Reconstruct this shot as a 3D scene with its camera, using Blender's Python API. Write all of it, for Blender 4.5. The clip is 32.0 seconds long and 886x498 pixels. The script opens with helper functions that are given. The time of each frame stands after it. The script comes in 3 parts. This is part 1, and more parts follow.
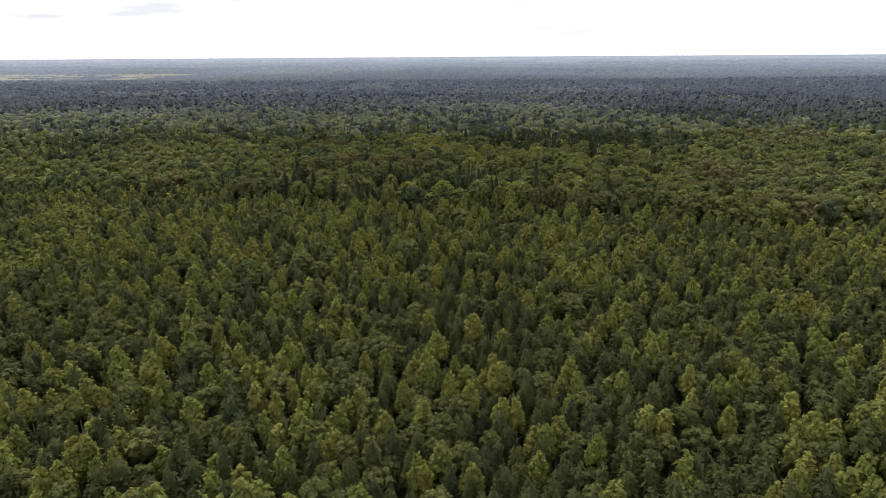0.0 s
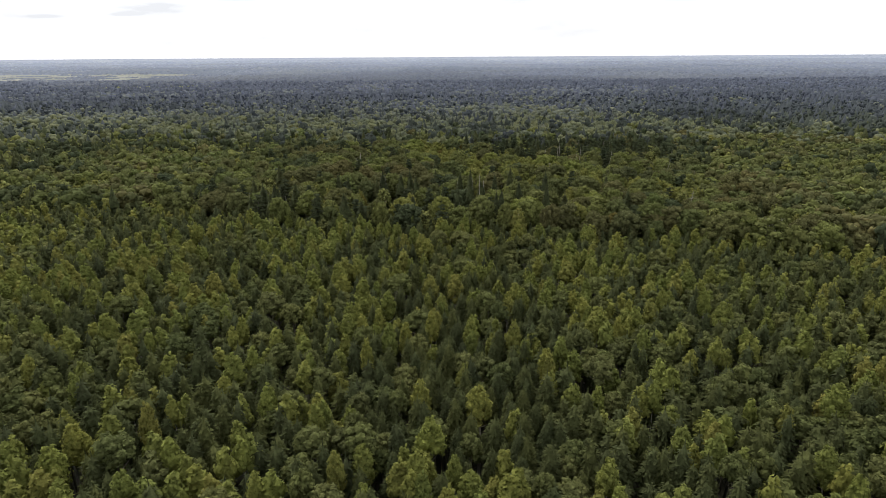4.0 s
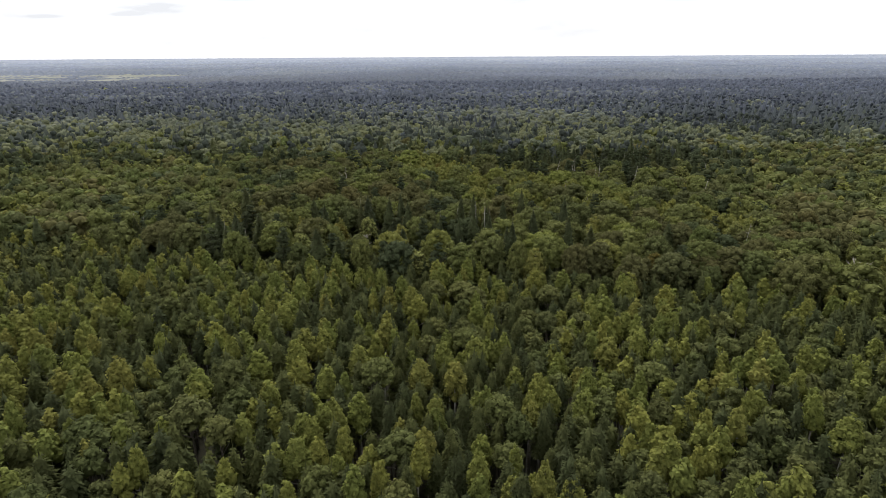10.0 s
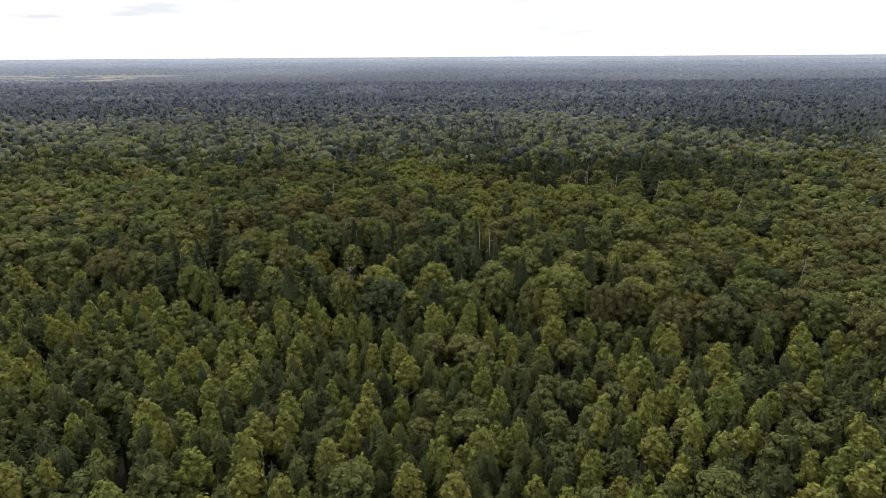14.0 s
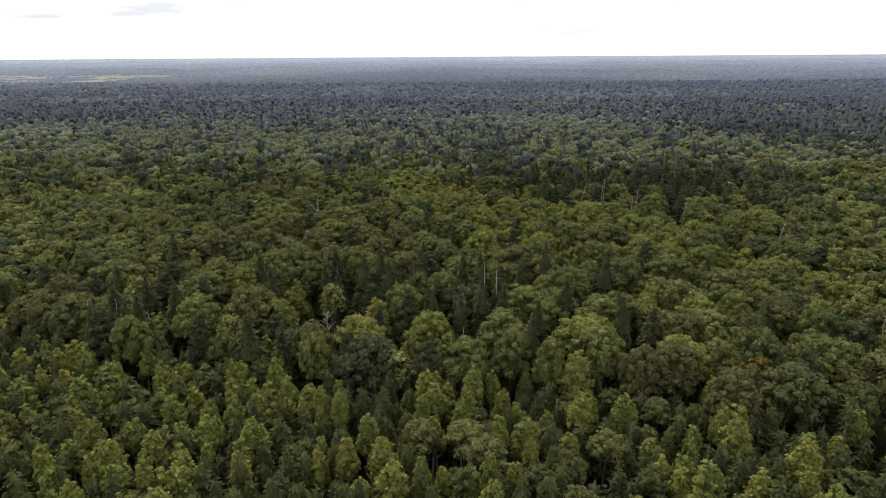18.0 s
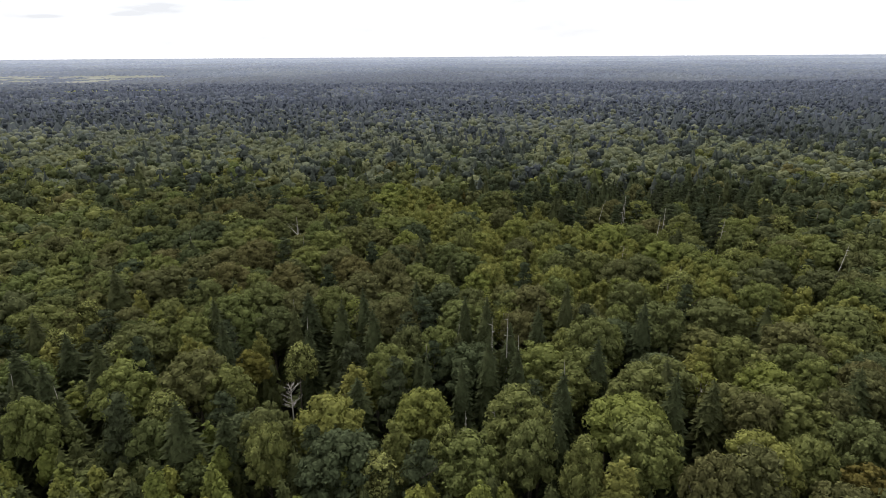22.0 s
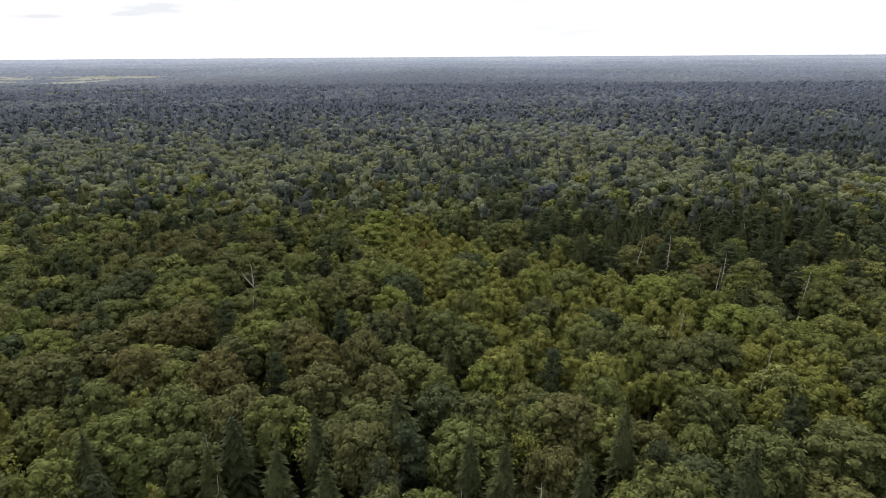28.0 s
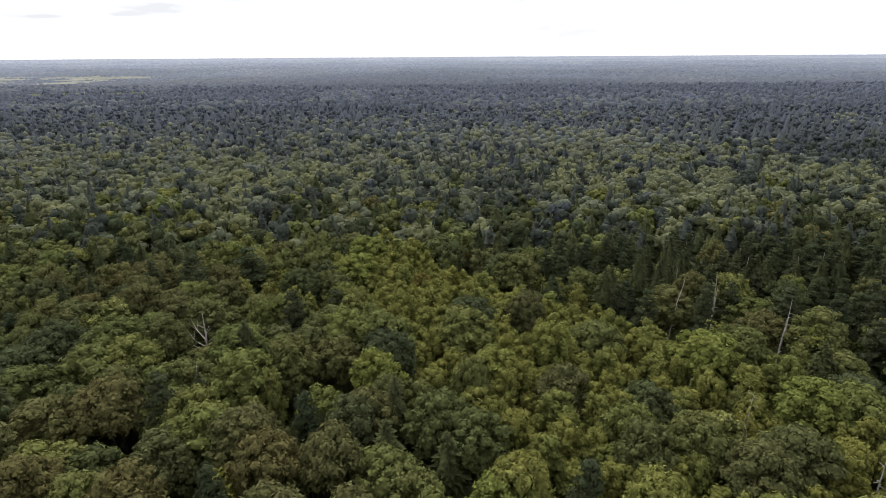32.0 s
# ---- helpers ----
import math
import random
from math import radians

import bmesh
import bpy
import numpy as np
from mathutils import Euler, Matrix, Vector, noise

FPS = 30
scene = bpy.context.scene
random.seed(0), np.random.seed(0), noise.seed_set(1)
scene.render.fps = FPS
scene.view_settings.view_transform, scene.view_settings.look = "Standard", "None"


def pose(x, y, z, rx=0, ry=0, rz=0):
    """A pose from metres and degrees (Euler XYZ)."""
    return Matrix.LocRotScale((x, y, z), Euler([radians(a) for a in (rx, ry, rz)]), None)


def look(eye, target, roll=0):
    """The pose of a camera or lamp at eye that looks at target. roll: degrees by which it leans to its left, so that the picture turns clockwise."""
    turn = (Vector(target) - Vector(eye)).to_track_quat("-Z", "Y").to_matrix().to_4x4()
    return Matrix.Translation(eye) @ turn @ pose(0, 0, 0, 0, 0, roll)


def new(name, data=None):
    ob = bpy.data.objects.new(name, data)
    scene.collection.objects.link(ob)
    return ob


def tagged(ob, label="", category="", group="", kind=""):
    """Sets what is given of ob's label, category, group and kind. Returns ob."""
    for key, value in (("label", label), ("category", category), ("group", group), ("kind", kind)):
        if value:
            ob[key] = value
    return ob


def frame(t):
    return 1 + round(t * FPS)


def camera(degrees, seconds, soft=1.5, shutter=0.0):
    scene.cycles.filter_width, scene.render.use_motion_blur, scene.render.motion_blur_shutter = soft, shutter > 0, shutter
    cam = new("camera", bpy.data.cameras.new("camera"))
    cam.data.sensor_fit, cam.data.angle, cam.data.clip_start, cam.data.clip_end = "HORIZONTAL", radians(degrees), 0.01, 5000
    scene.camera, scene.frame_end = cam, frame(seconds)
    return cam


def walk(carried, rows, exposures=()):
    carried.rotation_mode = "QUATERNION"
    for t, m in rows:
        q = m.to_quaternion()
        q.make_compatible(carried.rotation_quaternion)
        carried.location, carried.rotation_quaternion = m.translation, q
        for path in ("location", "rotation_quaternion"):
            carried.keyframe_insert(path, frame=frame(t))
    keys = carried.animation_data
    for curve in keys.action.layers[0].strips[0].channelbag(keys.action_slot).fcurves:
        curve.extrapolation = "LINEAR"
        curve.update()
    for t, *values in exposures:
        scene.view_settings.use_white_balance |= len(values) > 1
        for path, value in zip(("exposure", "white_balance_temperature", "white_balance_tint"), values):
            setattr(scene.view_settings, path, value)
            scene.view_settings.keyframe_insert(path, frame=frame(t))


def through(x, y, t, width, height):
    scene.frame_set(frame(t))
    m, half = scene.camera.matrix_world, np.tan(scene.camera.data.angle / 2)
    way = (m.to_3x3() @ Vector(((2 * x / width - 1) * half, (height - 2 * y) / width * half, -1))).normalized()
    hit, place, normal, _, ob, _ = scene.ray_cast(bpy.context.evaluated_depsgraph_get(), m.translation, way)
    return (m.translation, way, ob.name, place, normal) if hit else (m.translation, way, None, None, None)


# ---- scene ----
# The drone flies level and straight along +y, 55 m over the forest floor, looking a little down.
cam = camera(73.0, 32.0, soft=0.85)
SPEED, EYE_Z = 5.6, 55.0
PITCH, YAW, LEAN = 17.86, -1.25, -0.367
way = Vector((math.sin(radians(YAW)), math.cos(radians(YAW)), -math.tan(radians(PITCH))))
rows = []
for t in range(0, 33, 4):
    eye = Vector((0.0, SPEED * t, EYE_Z))
    rows.append((float(t), look(eye, eye + 100 * way, LEAN)))
walk(cam, rows)

# ---- light: bright broken overcast, the sun veiled high ahead ----
SUN_ELEV, SUN_AZ = 56.0, -22.0      # azimuth from +y towards +x
world = bpy.data.worlds.new("sky")
scene.world = world
world.use_nodes = True
wn, wl = world.node_tree.nodes, world.node_tree.links
wn.clear()
w_out, w_bg = wn.new("ShaderNodeOutputWorld"), wn.new("ShaderNodeBackground")
w_sky = wn.new("ShaderNodeTexSky")
w_sky.sky_type, w_sky.sun_disc = "NISHITA", False
w_sky.sun_elevation, w_sky.sun_rotation = radians(SUN_ELEV), radians(SUN_AZ)
w_sky.dust_density = 3.0
w_co, w_map, w_noise = wn.new("ShaderNodeTexCoord"), wn.new("ShaderNodeMapping"), wn.new("ShaderNodeTexNoise")
w_map.inputs["Scale"].default_value = (2.2, 2.2, 9.0)
w_map.inputs["Location"].default_value = (0.35, 0.1, 0.0)
w_noise.inputs["Scale"].default_value, w_noise.inputs["Detail"].default_value = 2.4, 6.0
w_ramp = wn.new("ShaderNodeValToRGB")
w_ramp.color_ramp.elements[0].position, w_ramp.color_ramp.elements[0].color = 0.28, (9.7, 9.8, 10.1, 1)
w_ramp.color_ramp.elements[1].position, w_ramp.color_ramp.elements[1].color = 0.42, (11.2, 11.4, 11.9, 1)
w_mix = wn.new("ShaderNodeMixRGB")
w_mix.inputs["Fac"].default_value = 0.9
wl.new(w_co.outputs["Generated"], w_map.inputs["Vector"])
wl.new(w_map.outputs[0], w_noise.inputs["Vector"])
wl.new(w_noise.outputs["Fac"], w_ramp.inputs["Fac"])
wl.new(w_sky.outputs["Color"], w_mix.inputs["Color1"])
wl.new(w_ramp.outputs["Color"], w_mix.inputs["Color2"])


def w_math(op, a, b=None):
    """A math node of the sky's tree, fed with sockets or numbers."""
    nd = wn.new("ShaderNodeMath")
    nd.operation = op
    for slot, val in ((0, a), (1, b)):
        if val is None:
            continue
        if isinstance(val, (int, float)):
            nd.inputs[slot].default_value = val
        else:
            wl.new(val, nd.inputs[slot])
    return nd.outputs[0]


# thin grey rifts in the cloud, low over the horizon: slope sideways, slope up, half width, half height
w_xyz = wn.new("ShaderNodeSeparateXYZ")
wl.new(w_co.outputs["Generated"], w_xyz.inputs[0])
side, rise_up = w_math("DIVIDE", w_xyz.outputs[0], w_xyz.outputs[1]), w_math("DIVIDE", w_xyz.outputs[2], w_xyz.outputs[1])
w_fine = wn.new("ShaderNodeTexNoise")
w_fine.inputs["Scale"].default_value, w_fine.inputs["Detail"].default_value = 26.0, 4.0
w_squash = wn.new("ShaderNodeMapping")
w_squash.inputs["Scale"].default_value = (1, 1, 5)
wl.new(w_co.outputs["Generated"], w_squash.inputs["Vector"])
wl.new(w_squash.outputs[0], w_fine.inputs["Vector"])
rifts = 0.0
for cx, cz, hw, hh in ((-0.475, 0.0740, 0.050, 0.0080), (-0.515, 0.0660, 0.030, 0.0030), (-0.335, 0.089, 0.045, 0.0050), (-0.655, 0.064, 0.035, 0.0030)):
    u = w_math("DIVIDE", w_math("SUBTRACT", side, cx), hw)
    q = w_math("DIVIDE", w_math("SUBTRACT", rise_up, cz), hh)
    g = w_math("EXPONENT", w_math("MULTIPLY", w_math("ADD", w_math("MULTIPLY", u, u), w_math("MULTIPLY", q, q)), -1.0))
    rifts = w_math("ADD", rifts, g)
rifts = w_math("MULTIPLY", rifts, w_math("SUBTRACT", w_math("MULTIPLY", w_fine.outputs["Fac"], 3.2), 0.5))
w_clamp = wn.new("ShaderNodeClamp")
wl.new(rifts, w_clamp.inputs[0])
w_clamp.inputs["Max"].default_value = 0.7
w_rift = wn.new("ShaderNodeMixRGB")
w_rift.inputs["Color2"].default_value = (7.7, 7.9, 8.35, 1)
wl.new(w_clamp.outputs[0], w_rift.inputs["Fac"])
wl.new(w_mix.outputs["Color"], w_rift.inputs["Color1"])
wl.new(w_rift.outputs["Color"], w_bg.inputs["Color"])
w_bg.inputs["Strength"].default_value = 0.1
wl.new(w_bg.outputs[0], w_out.inputs["Surface"])
sun = new("sun", bpy.data.lights.new("sun", "SUN"))
sun.data.energy, sun.data.angle, sun.data.color = 2.85, radians(14), (1.0, 0.965, 0.915)
_a, _e = radians(SUN_AZ), radians(SUN_ELEV)
sun.matrix_world = look((300 * math.sin(_a), 300 * math.cos(_a), 400), (300 * math.sin(_a) - math.sin(_a) * math.cos(_e), 300 * math.cos(_a) - math.cos(_a) * math.cos(_e), 400 - math.sin(_e)))
scene.view_settings.exposure = 0.03

# ---- materials ----


def leaf_material(name, stops, rough=0.7, through=0.28, spread=0.17, spec=0.03, fine=True):
    """Foliage: a ramp of colours from tree to tree, each leaf spray a little lighter or darker, some light shining through."""
    m = bpy.data.materials.new(name)
    m.use_nodes = True
    n, l = m.node_tree.nodes, m.node_tree.links
    n.clear()
    out, bsdf = n.new("ShaderNodeOutputMaterial"), n.new("ShaderNodeBsdfPrincipled")
    bsdf.inputs["Roughness"].default_value = rough
    bsdf.inputs["Specular IOR Level"].default_value = spec
    info, geo, att = n.new("ShaderNodeObjectInfo"), n.new("ShaderNodeNewGeometry"), n.new("ShaderNodeAttribute")
    att.attribute_name = "tint"
    add, fr = n.new("ShaderNodeMath"), n.new("ShaderNodeMath")
    add.operation, fr.operation = "ADD", "FRACT"
    l.new(info.outputs["Random"], add.inputs[0])
    l.new(att.outputs["Fac"], add.inputs[1])
    l.new(add.outputs[0], fr.inputs[0])
    ramp = n.new("ShaderNodeValToRGB")
    while len(ramp.color_ramp.elements) < len(stops):
        ramp.color_ramp.elements.new(0.5)
    for i, c in enumerate(stops):
        ramp.color_ramp.elements[i].position = i / max(1, len(stops) - 1)
        ramp.color_ramp.elements[i].color = (*c, 1)
    l.new(fr.outputs[0], ramp.inputs["Fac"])
    var = n.new("ShaderNodeMapRange")
    var.inputs["To Min"].default_value, var.inputs["To Max"].default_value = 1.0 - spread, 1.0 + spread
    l.new(geo.outputs["Random Per Island"], var.inputs["Value"])
    co, blot, bl = n.new("ShaderNodeTexCoord"), n.new("ShaderNodeTexNoise"), n.new("ShaderNodeMapRange")
    blot.inputs["Scale"].default_value, blot.inputs["Detail"].default_value = 1.1, 4.0
    bl.inputs["From Min"].default_value, bl.inputs["From Max"].default_value = 0.3, 0.7
    bl.inputs["To Min"].default_value, bl.inputs["To Max"].default_value = (0.70, 1.30) if fine else (0.9, 1.1)
    l.new(geo.outputs["Position"], blot.inputs["Vector"])
    l.new(blot.outputs["Fac"], bl.inputs["Value"])
    mul = n.new("ShaderNodeMath")
    mul.operation = "MULTIPLY"
    l.new(var.outputs[0], mul.inputs[0])
    l.new(bl.outputs[0], mul.inputs[1])
    sc = n.new("ShaderNodeVectorMath")
    sc.operation = "SCALE"
    l.new(ramp.outputs["Color"], sc.inputs[0])
    l.new(mul.outputs[0], sc.inputs["Scale"])
    l.new(sc.outputs[0], bsdf.inputs["Base Color"])
    rel, bump = n.new("ShaderNodeTexNoise"), n.new("ShaderNodeBump")
    rel.inputs["Scale"].default_value, rel.inputs["Detail"].default_value = 1.9, 4.0
    bump.inputs["Strength"].default_value, bump.inputs["Distance"].default_value = (0.6, 0.5) if fine else (0.0, 0.1)
    l.new(geo.outputs["Position"], rel.inputs["Vector"])
    l.new(rel.outputs["Fac"], bump.inputs["Height"])
    l.new(bump.outputs[0], bsdf.inputs["Normal"])
    tr, mix = n.new("ShaderNodeBsdfTranslucent"), n.new("ShaderNodeMixShader")
    l.new(sc.outputs[0], tr.inputs["Color"])
    mix.inputs["Fac"].default_value = through
    l.new(bsdf.outputs[0], mix.inputs[1])
    l.new(tr.outputs[0], mix.inputs[2])
    l.new(mix.outputs[0], out.inputs["Surface"])
    return m


def rough_material(name, c1, c2, scale=3.0, rough=0.85, bump=0.4, stretch=1.0):
    m = bpy.data.materials.new(name)
    m.use_nodes = True
    n, l = m.node_tree.nodes, m.node_tree.links
    bsdf = n["Principled BSDF"]
    bsdf.inputs["Roughness"].default_value = rough
    bsdf.inputs["Specular IOR Level"].default_value = 0.2
    geo, mp = n.new("ShaderNodeNewGeometry"), n.new("ShaderNodeMapping")
    mp.inputs["Scale"].default_value = (1, 1, stretch)
    l.new(geo.outputs["Position"], mp.inputs["Vector"])
    fine, wide, ad = n.new("ShaderNodeTexNoise"), n.new("ShaderNodeTexNoise"), n.new("ShaderNodeMath")
    fine.inputs["Scale"].default_value, fine.inputs["Detail"].default_value = scale, 8.0
    wide.inputs["Scale"].default_value = scale * 0.12
    ad.operation = "ADD"
    l.new(mp.outputs[0], fine.inputs["Vector"])
    l.new(mp.outputs[0], wide.inputs["Vector"])
    l.new(fine.outputs["Fac"], ad.inputs[0])
    l.new(wide.outputs["Fac"], ad.inputs[1])
    ramp = n.new("ShaderNodeValToRGB")
    ramp.color_ramp.elements[0].position, ramp.color_ramp.elements[0].color = 0.35, (*c1, 1)
    ramp.color_ramp.elements[1].position, ramp.color_ramp.elements[1].color = 0.7, (*c2, 1)
    half = n.new("ShaderNodeMath")
    half.operation = "MULTIPLY"
    half.inputs[1].default_value = 0.5
    l.new(ad.outputs[0], half.inputs[0])
    l.new(half.outputs[0], ramp.inputs["Fac"])
    l.new(ramp.outputs["Color"], bsdf.inputs["Base Color"])
    bp = n.new("ShaderNodeBump")
    bp.inputs["Strength"].default_value = bump
    l.new(fine.outputs["Fac"], bp.inputs["Height"])
    l.new(bp.outputs[0], bsdf.inputs["Normal"])
    return m


M_FLOOR = rough_material("forest_floor", (0.012, 0.014, 0.008), (0.05, 0.045, 0.025), 1.5)
M_BARK = rough_material("bark", (0.05, 0.042, 0.033), (0.16, 0.14, 0.11), 6.0, stretch=0.2)
M_PALE = rough_material("pale_bark", (0.22, 0.2, 0.17), (0.5, 0.47, 0.42), 5.0, stretch=0.3)
M_GREY = rough_material("dead_wood", (0.24, 0.22, 0.19), (0.46, 0.43, 0.38), 5.0, stretch=0.3)
L_SPRUCE = leaf_material("young_spruce_needles", [(0.055, 0.065, 0.028), (0.070, 0.079, 0.031), (0.083, 0.090, 0.031), (0.052, 0.061, 0.029)])
L_BIRCH = leaf_material("birch_leaves", [(0.177, 0.194, 0.048), (0.146, 0.167, 0.046), (0.206, 0.206, 0.051), (0.162, 0.180, 0.048), (0.192, 0.182, 0.049)])
L_MAPLE = leaf_material("young_maple_leaves", [(0.082, 0.096, 0.036), (0.124, 0.135, 0.046), (0.095, 0.103, 0.041), (0.144, 0.148, 0.051)])
L_BROAD = leaf_material("broad_leaves", [(0.072, 0.087, 0.038), (0.158, 0.174, 0.053), (0.106, 0.114, 0.046), (0.172, 0.181, 0.056), (0.064, 0.080, 0.041), (0.132, 0.131, 0.049), (0.122, 0.146, 0.048)])
L_BRIGHT = leaf_material("fresh_maple_leaves", [(0.178, 0.193, 0.051), (0.157, 0.179, 0.048), (0.196, 0.197, 0.056)])
L_OLIVE = leaf_material("olive_leaves", [(0.122, 0.118, 0.047), (0.108, 0.111, 0.046), (0.134, 0.120, 0.047)])
L_GOLD = leaf_material("turning_leaves", [(0.144, 0.122, 0.032), (0.128, 0.106, 0.034), (0.146, 0.134, 0.034)])
L_LIME = leaf_material("pale_leaves", [(0.160, 0.172, 0.056), (0.176, 0.180, 0.062)], spread=0.75)
L_FIR = leaf_material("spruce_needles", [(0.050, 0.060, 0.028), (0.062, 0.072, 0.031), (0.072, 0.078, 0.032)])
L_PINE = leaf_material("pine_needles", [(0.052, 0.065, 0.035), (0.066, 0.078, 0.038), (0.058, 0.066, 0.034)])
L_ASPEN = leaf_material("aspen_leaves", [(0.169, 0.177, 0.053), (0.197, 0.192, 0.055), (0.149, 0.162, 0.053)])
L_THICKET = leaf_material("thicket_leaves", [(0.162, 0.169, 0.048), (0.184, 0.182, 0.049), (0.143, 0.157, 0.046)])
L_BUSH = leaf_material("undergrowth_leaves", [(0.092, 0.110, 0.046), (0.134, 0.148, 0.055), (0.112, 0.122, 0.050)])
# woods farther off: distance haze put into the needles' and leaves' colours, belt by belt
L_HAZECON, L_HAZEBRD = [], []
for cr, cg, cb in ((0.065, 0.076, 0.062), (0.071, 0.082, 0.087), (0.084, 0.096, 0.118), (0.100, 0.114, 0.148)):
    L_HAZECON.append(leaf_material("hazed_conifer_needles", [(cr * 0.88, cg * 0.88, cb * 0.9), (cr * 1.12, cg * 1.12, cb * 1.08), (cr, cg * 0.97, cb)], spread=0.10, fine=False))
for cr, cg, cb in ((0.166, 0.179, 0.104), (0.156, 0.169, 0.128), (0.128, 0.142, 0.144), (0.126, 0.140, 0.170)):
    L_HAZEBRD.append(leaf_material("hazed_broad_leaves", [(cr * 0.85, cg * 0.87, cb), (cr * 1.2, cg * 1.16, cb * 1.02), (cr, cg, cb), (cr * 0.86, cg * 0.9, cb * 1.1)], spread=0.10, fine=False))
# leaves of a distant sunlit patch, the sunlight painted into their pale colour
L_SUNFAR = leaf_material("sunlit_far_leaves", [(0.20, 0.22, 0.115), (0.24, 0.25, 0.14), (0.17, 0.19, 0.10)])

# ---- numbers for the forest ----
rng = np.random.default_rng(11)


def vnoise(x, y, size, seed):
    """Smooth value noise, 0 to 1, with blobs of about that size in metres."""
    u, v = np.asarray(x, float) / size + seed * 17.3, np.asarray(y, float) / size - seed * 9.1
    iu, iv = np.floor(u), np.floor(v)
    fu, fv = u - iu, v - iv
    fu, fv = fu * fu * (3 - 2 * fu), fv * fv * (3 - 2 * fv)

    def h(a, b):
        q = np.sin(a * 127.1 + b * 311.7 + seed * 74.7) * 43758.5453
        return q - np.floor(q)
    return (h(iu, iv) * (1 - fu) + h(iu + 1, iv) * fu) * (1 - fv) + (h(iu, iv + 1) * (1 - fu) + h(iu + 1, iv + 1) * fu) * fv


def rise(r):
    """Height of the land at a distance: flat, then a slow swell, shaped to fit the skyline to the camera's view."""
    q = np.clip((np.asarray(r, float) - 900) / 3900, 0, 1)
    return 31 * q ** 1.15


PHI = (1 + 5 ** 0.5) / 2
ICO_V = np.array([(-1, PHI, 0), (1, PHI, 0), (-1, -PHI, 0), (1, -PHI, 0), (0, -1, PHI), (0, 1, PHI), (0, -1, -PHI), (0, 1, -PHI), (PHI, 0, -1), (PHI, 0, 1), (-PHI, 0, -1), (-PHI, 0, 1)]) / math.sqrt(1 + PHI * PHI)
ICO_F = np.array([(0, 11, 5), (0, 5, 1), (0, 1, 7), (0, 7, 10), (0, 10, 11), (1, 5, 9), (5, 11, 4), (11, 10, 2), (10, 7, 6), (7, 1, 8), (3, 9, 4), (3, 4, 2), (3, 2, 6), (3, 6, 8), (3, 8, 9), (4, 9, 5), (2, 4, 11), (6, 2, 10), (8, 6, 7), (9, 8, 1)])


def joined(parts):
    """Several (vertices, triangles) as one."""
    vs, fs, n = [], [], 0
    for v, f in parts:
        vs.append(v)
        fs.append(f + n)
        n += len(v)
    return np.concatenate(vs), np.concatenate(fs)


def upper(v, f, low):
    """The part of a ball above a height."""
    f = f[(v[f][:, :, 2] > low).any(axis=1)]
    used, back = np.unique(f, return_inverse=True)
    return v[used], back.reshape(-1, 3)


BUD_V, BUD_F = upper(ICO_V, ICO_F, -0.5)


def hulls(r, clumps, k=0.84, jitter=0.16):
    """The leafy body of each clump of a crown, uneven and open below."""
    v, f = BUD_V, BUD_F
    return joined([(c[:3] + v * (c[3] * k, c[3] * k, c[4] * k) * r.uniform(1 - jitter, 1 + jitter, (len(v), 1)), f) for c in clumps])


def sprays(r, clumps, count, size, tilt=0.45, low=-0.35, up=0.5):
    """Leaf sprays strewn over the outside of the clumps (x, y, z, radius, half height)."""
    clumps = np.asarray(clumps, float)
    wt = clumps[:, 3] * clumps[:, 4]
    got_p, got_n, have = [], [], 0
    while have < count:
        k = r.choice(len(clumps), count * 2, p=wt / wt.sum())
        d = r.normal(size=(count * 2, 3))
        d /= np.linalg.norm(d, axis=1)[:, None]
        d[:, 2] = np.where(d[:, 2] < low, -d[:, 2], d[:, 2])
        c = clumps[k]
        p = c[:, :3] + d * c[:, [3, 3, 4]] * r.uniform(0.78, 1.06, (count * 2, 1)) * np.where(r.uniform(size=(count * 2, 1)) < 0.15, 1.2, 1.0)
        q = (p[:, None, :] - clumps[None, :, :3]) / clumps[None, :, [3, 3, 4]]
        ok = (np.linalg.norm(q, axis=2) > 0.74).all(axis=1)
        got_p.append(p[ok])
        got_n.append(d[ok])
        have += int(ok.sum())
        if not ok.any():
            break
    p, nn = np.concatenate(got_p)[:count], np.concatenate(got_n)[:count]
    nn = nn + r.normal(size=nn.shape) * tilt + (0, 0, up)
    nn /= np.linalg.norm(nn, axis=1)[:, None]
    a = np.cross(nn, r.normal(size=nn.shape))
    a /= np.linalg.norm(a, axis=1)[:, None]
    b = np.cross(nn, a)
    s = size * r.uniform(0.65, 1.35, (len(p), 1))
    v = np.stack([p + a * s * 1.0, p - a * s * 0.6 + b * s * 0.62, p - a * s * 0.6 - b * s * 0.62], axis=1).reshape(-1, 3)
    return v, np.arange(len(v)).reshape(-1, 3)


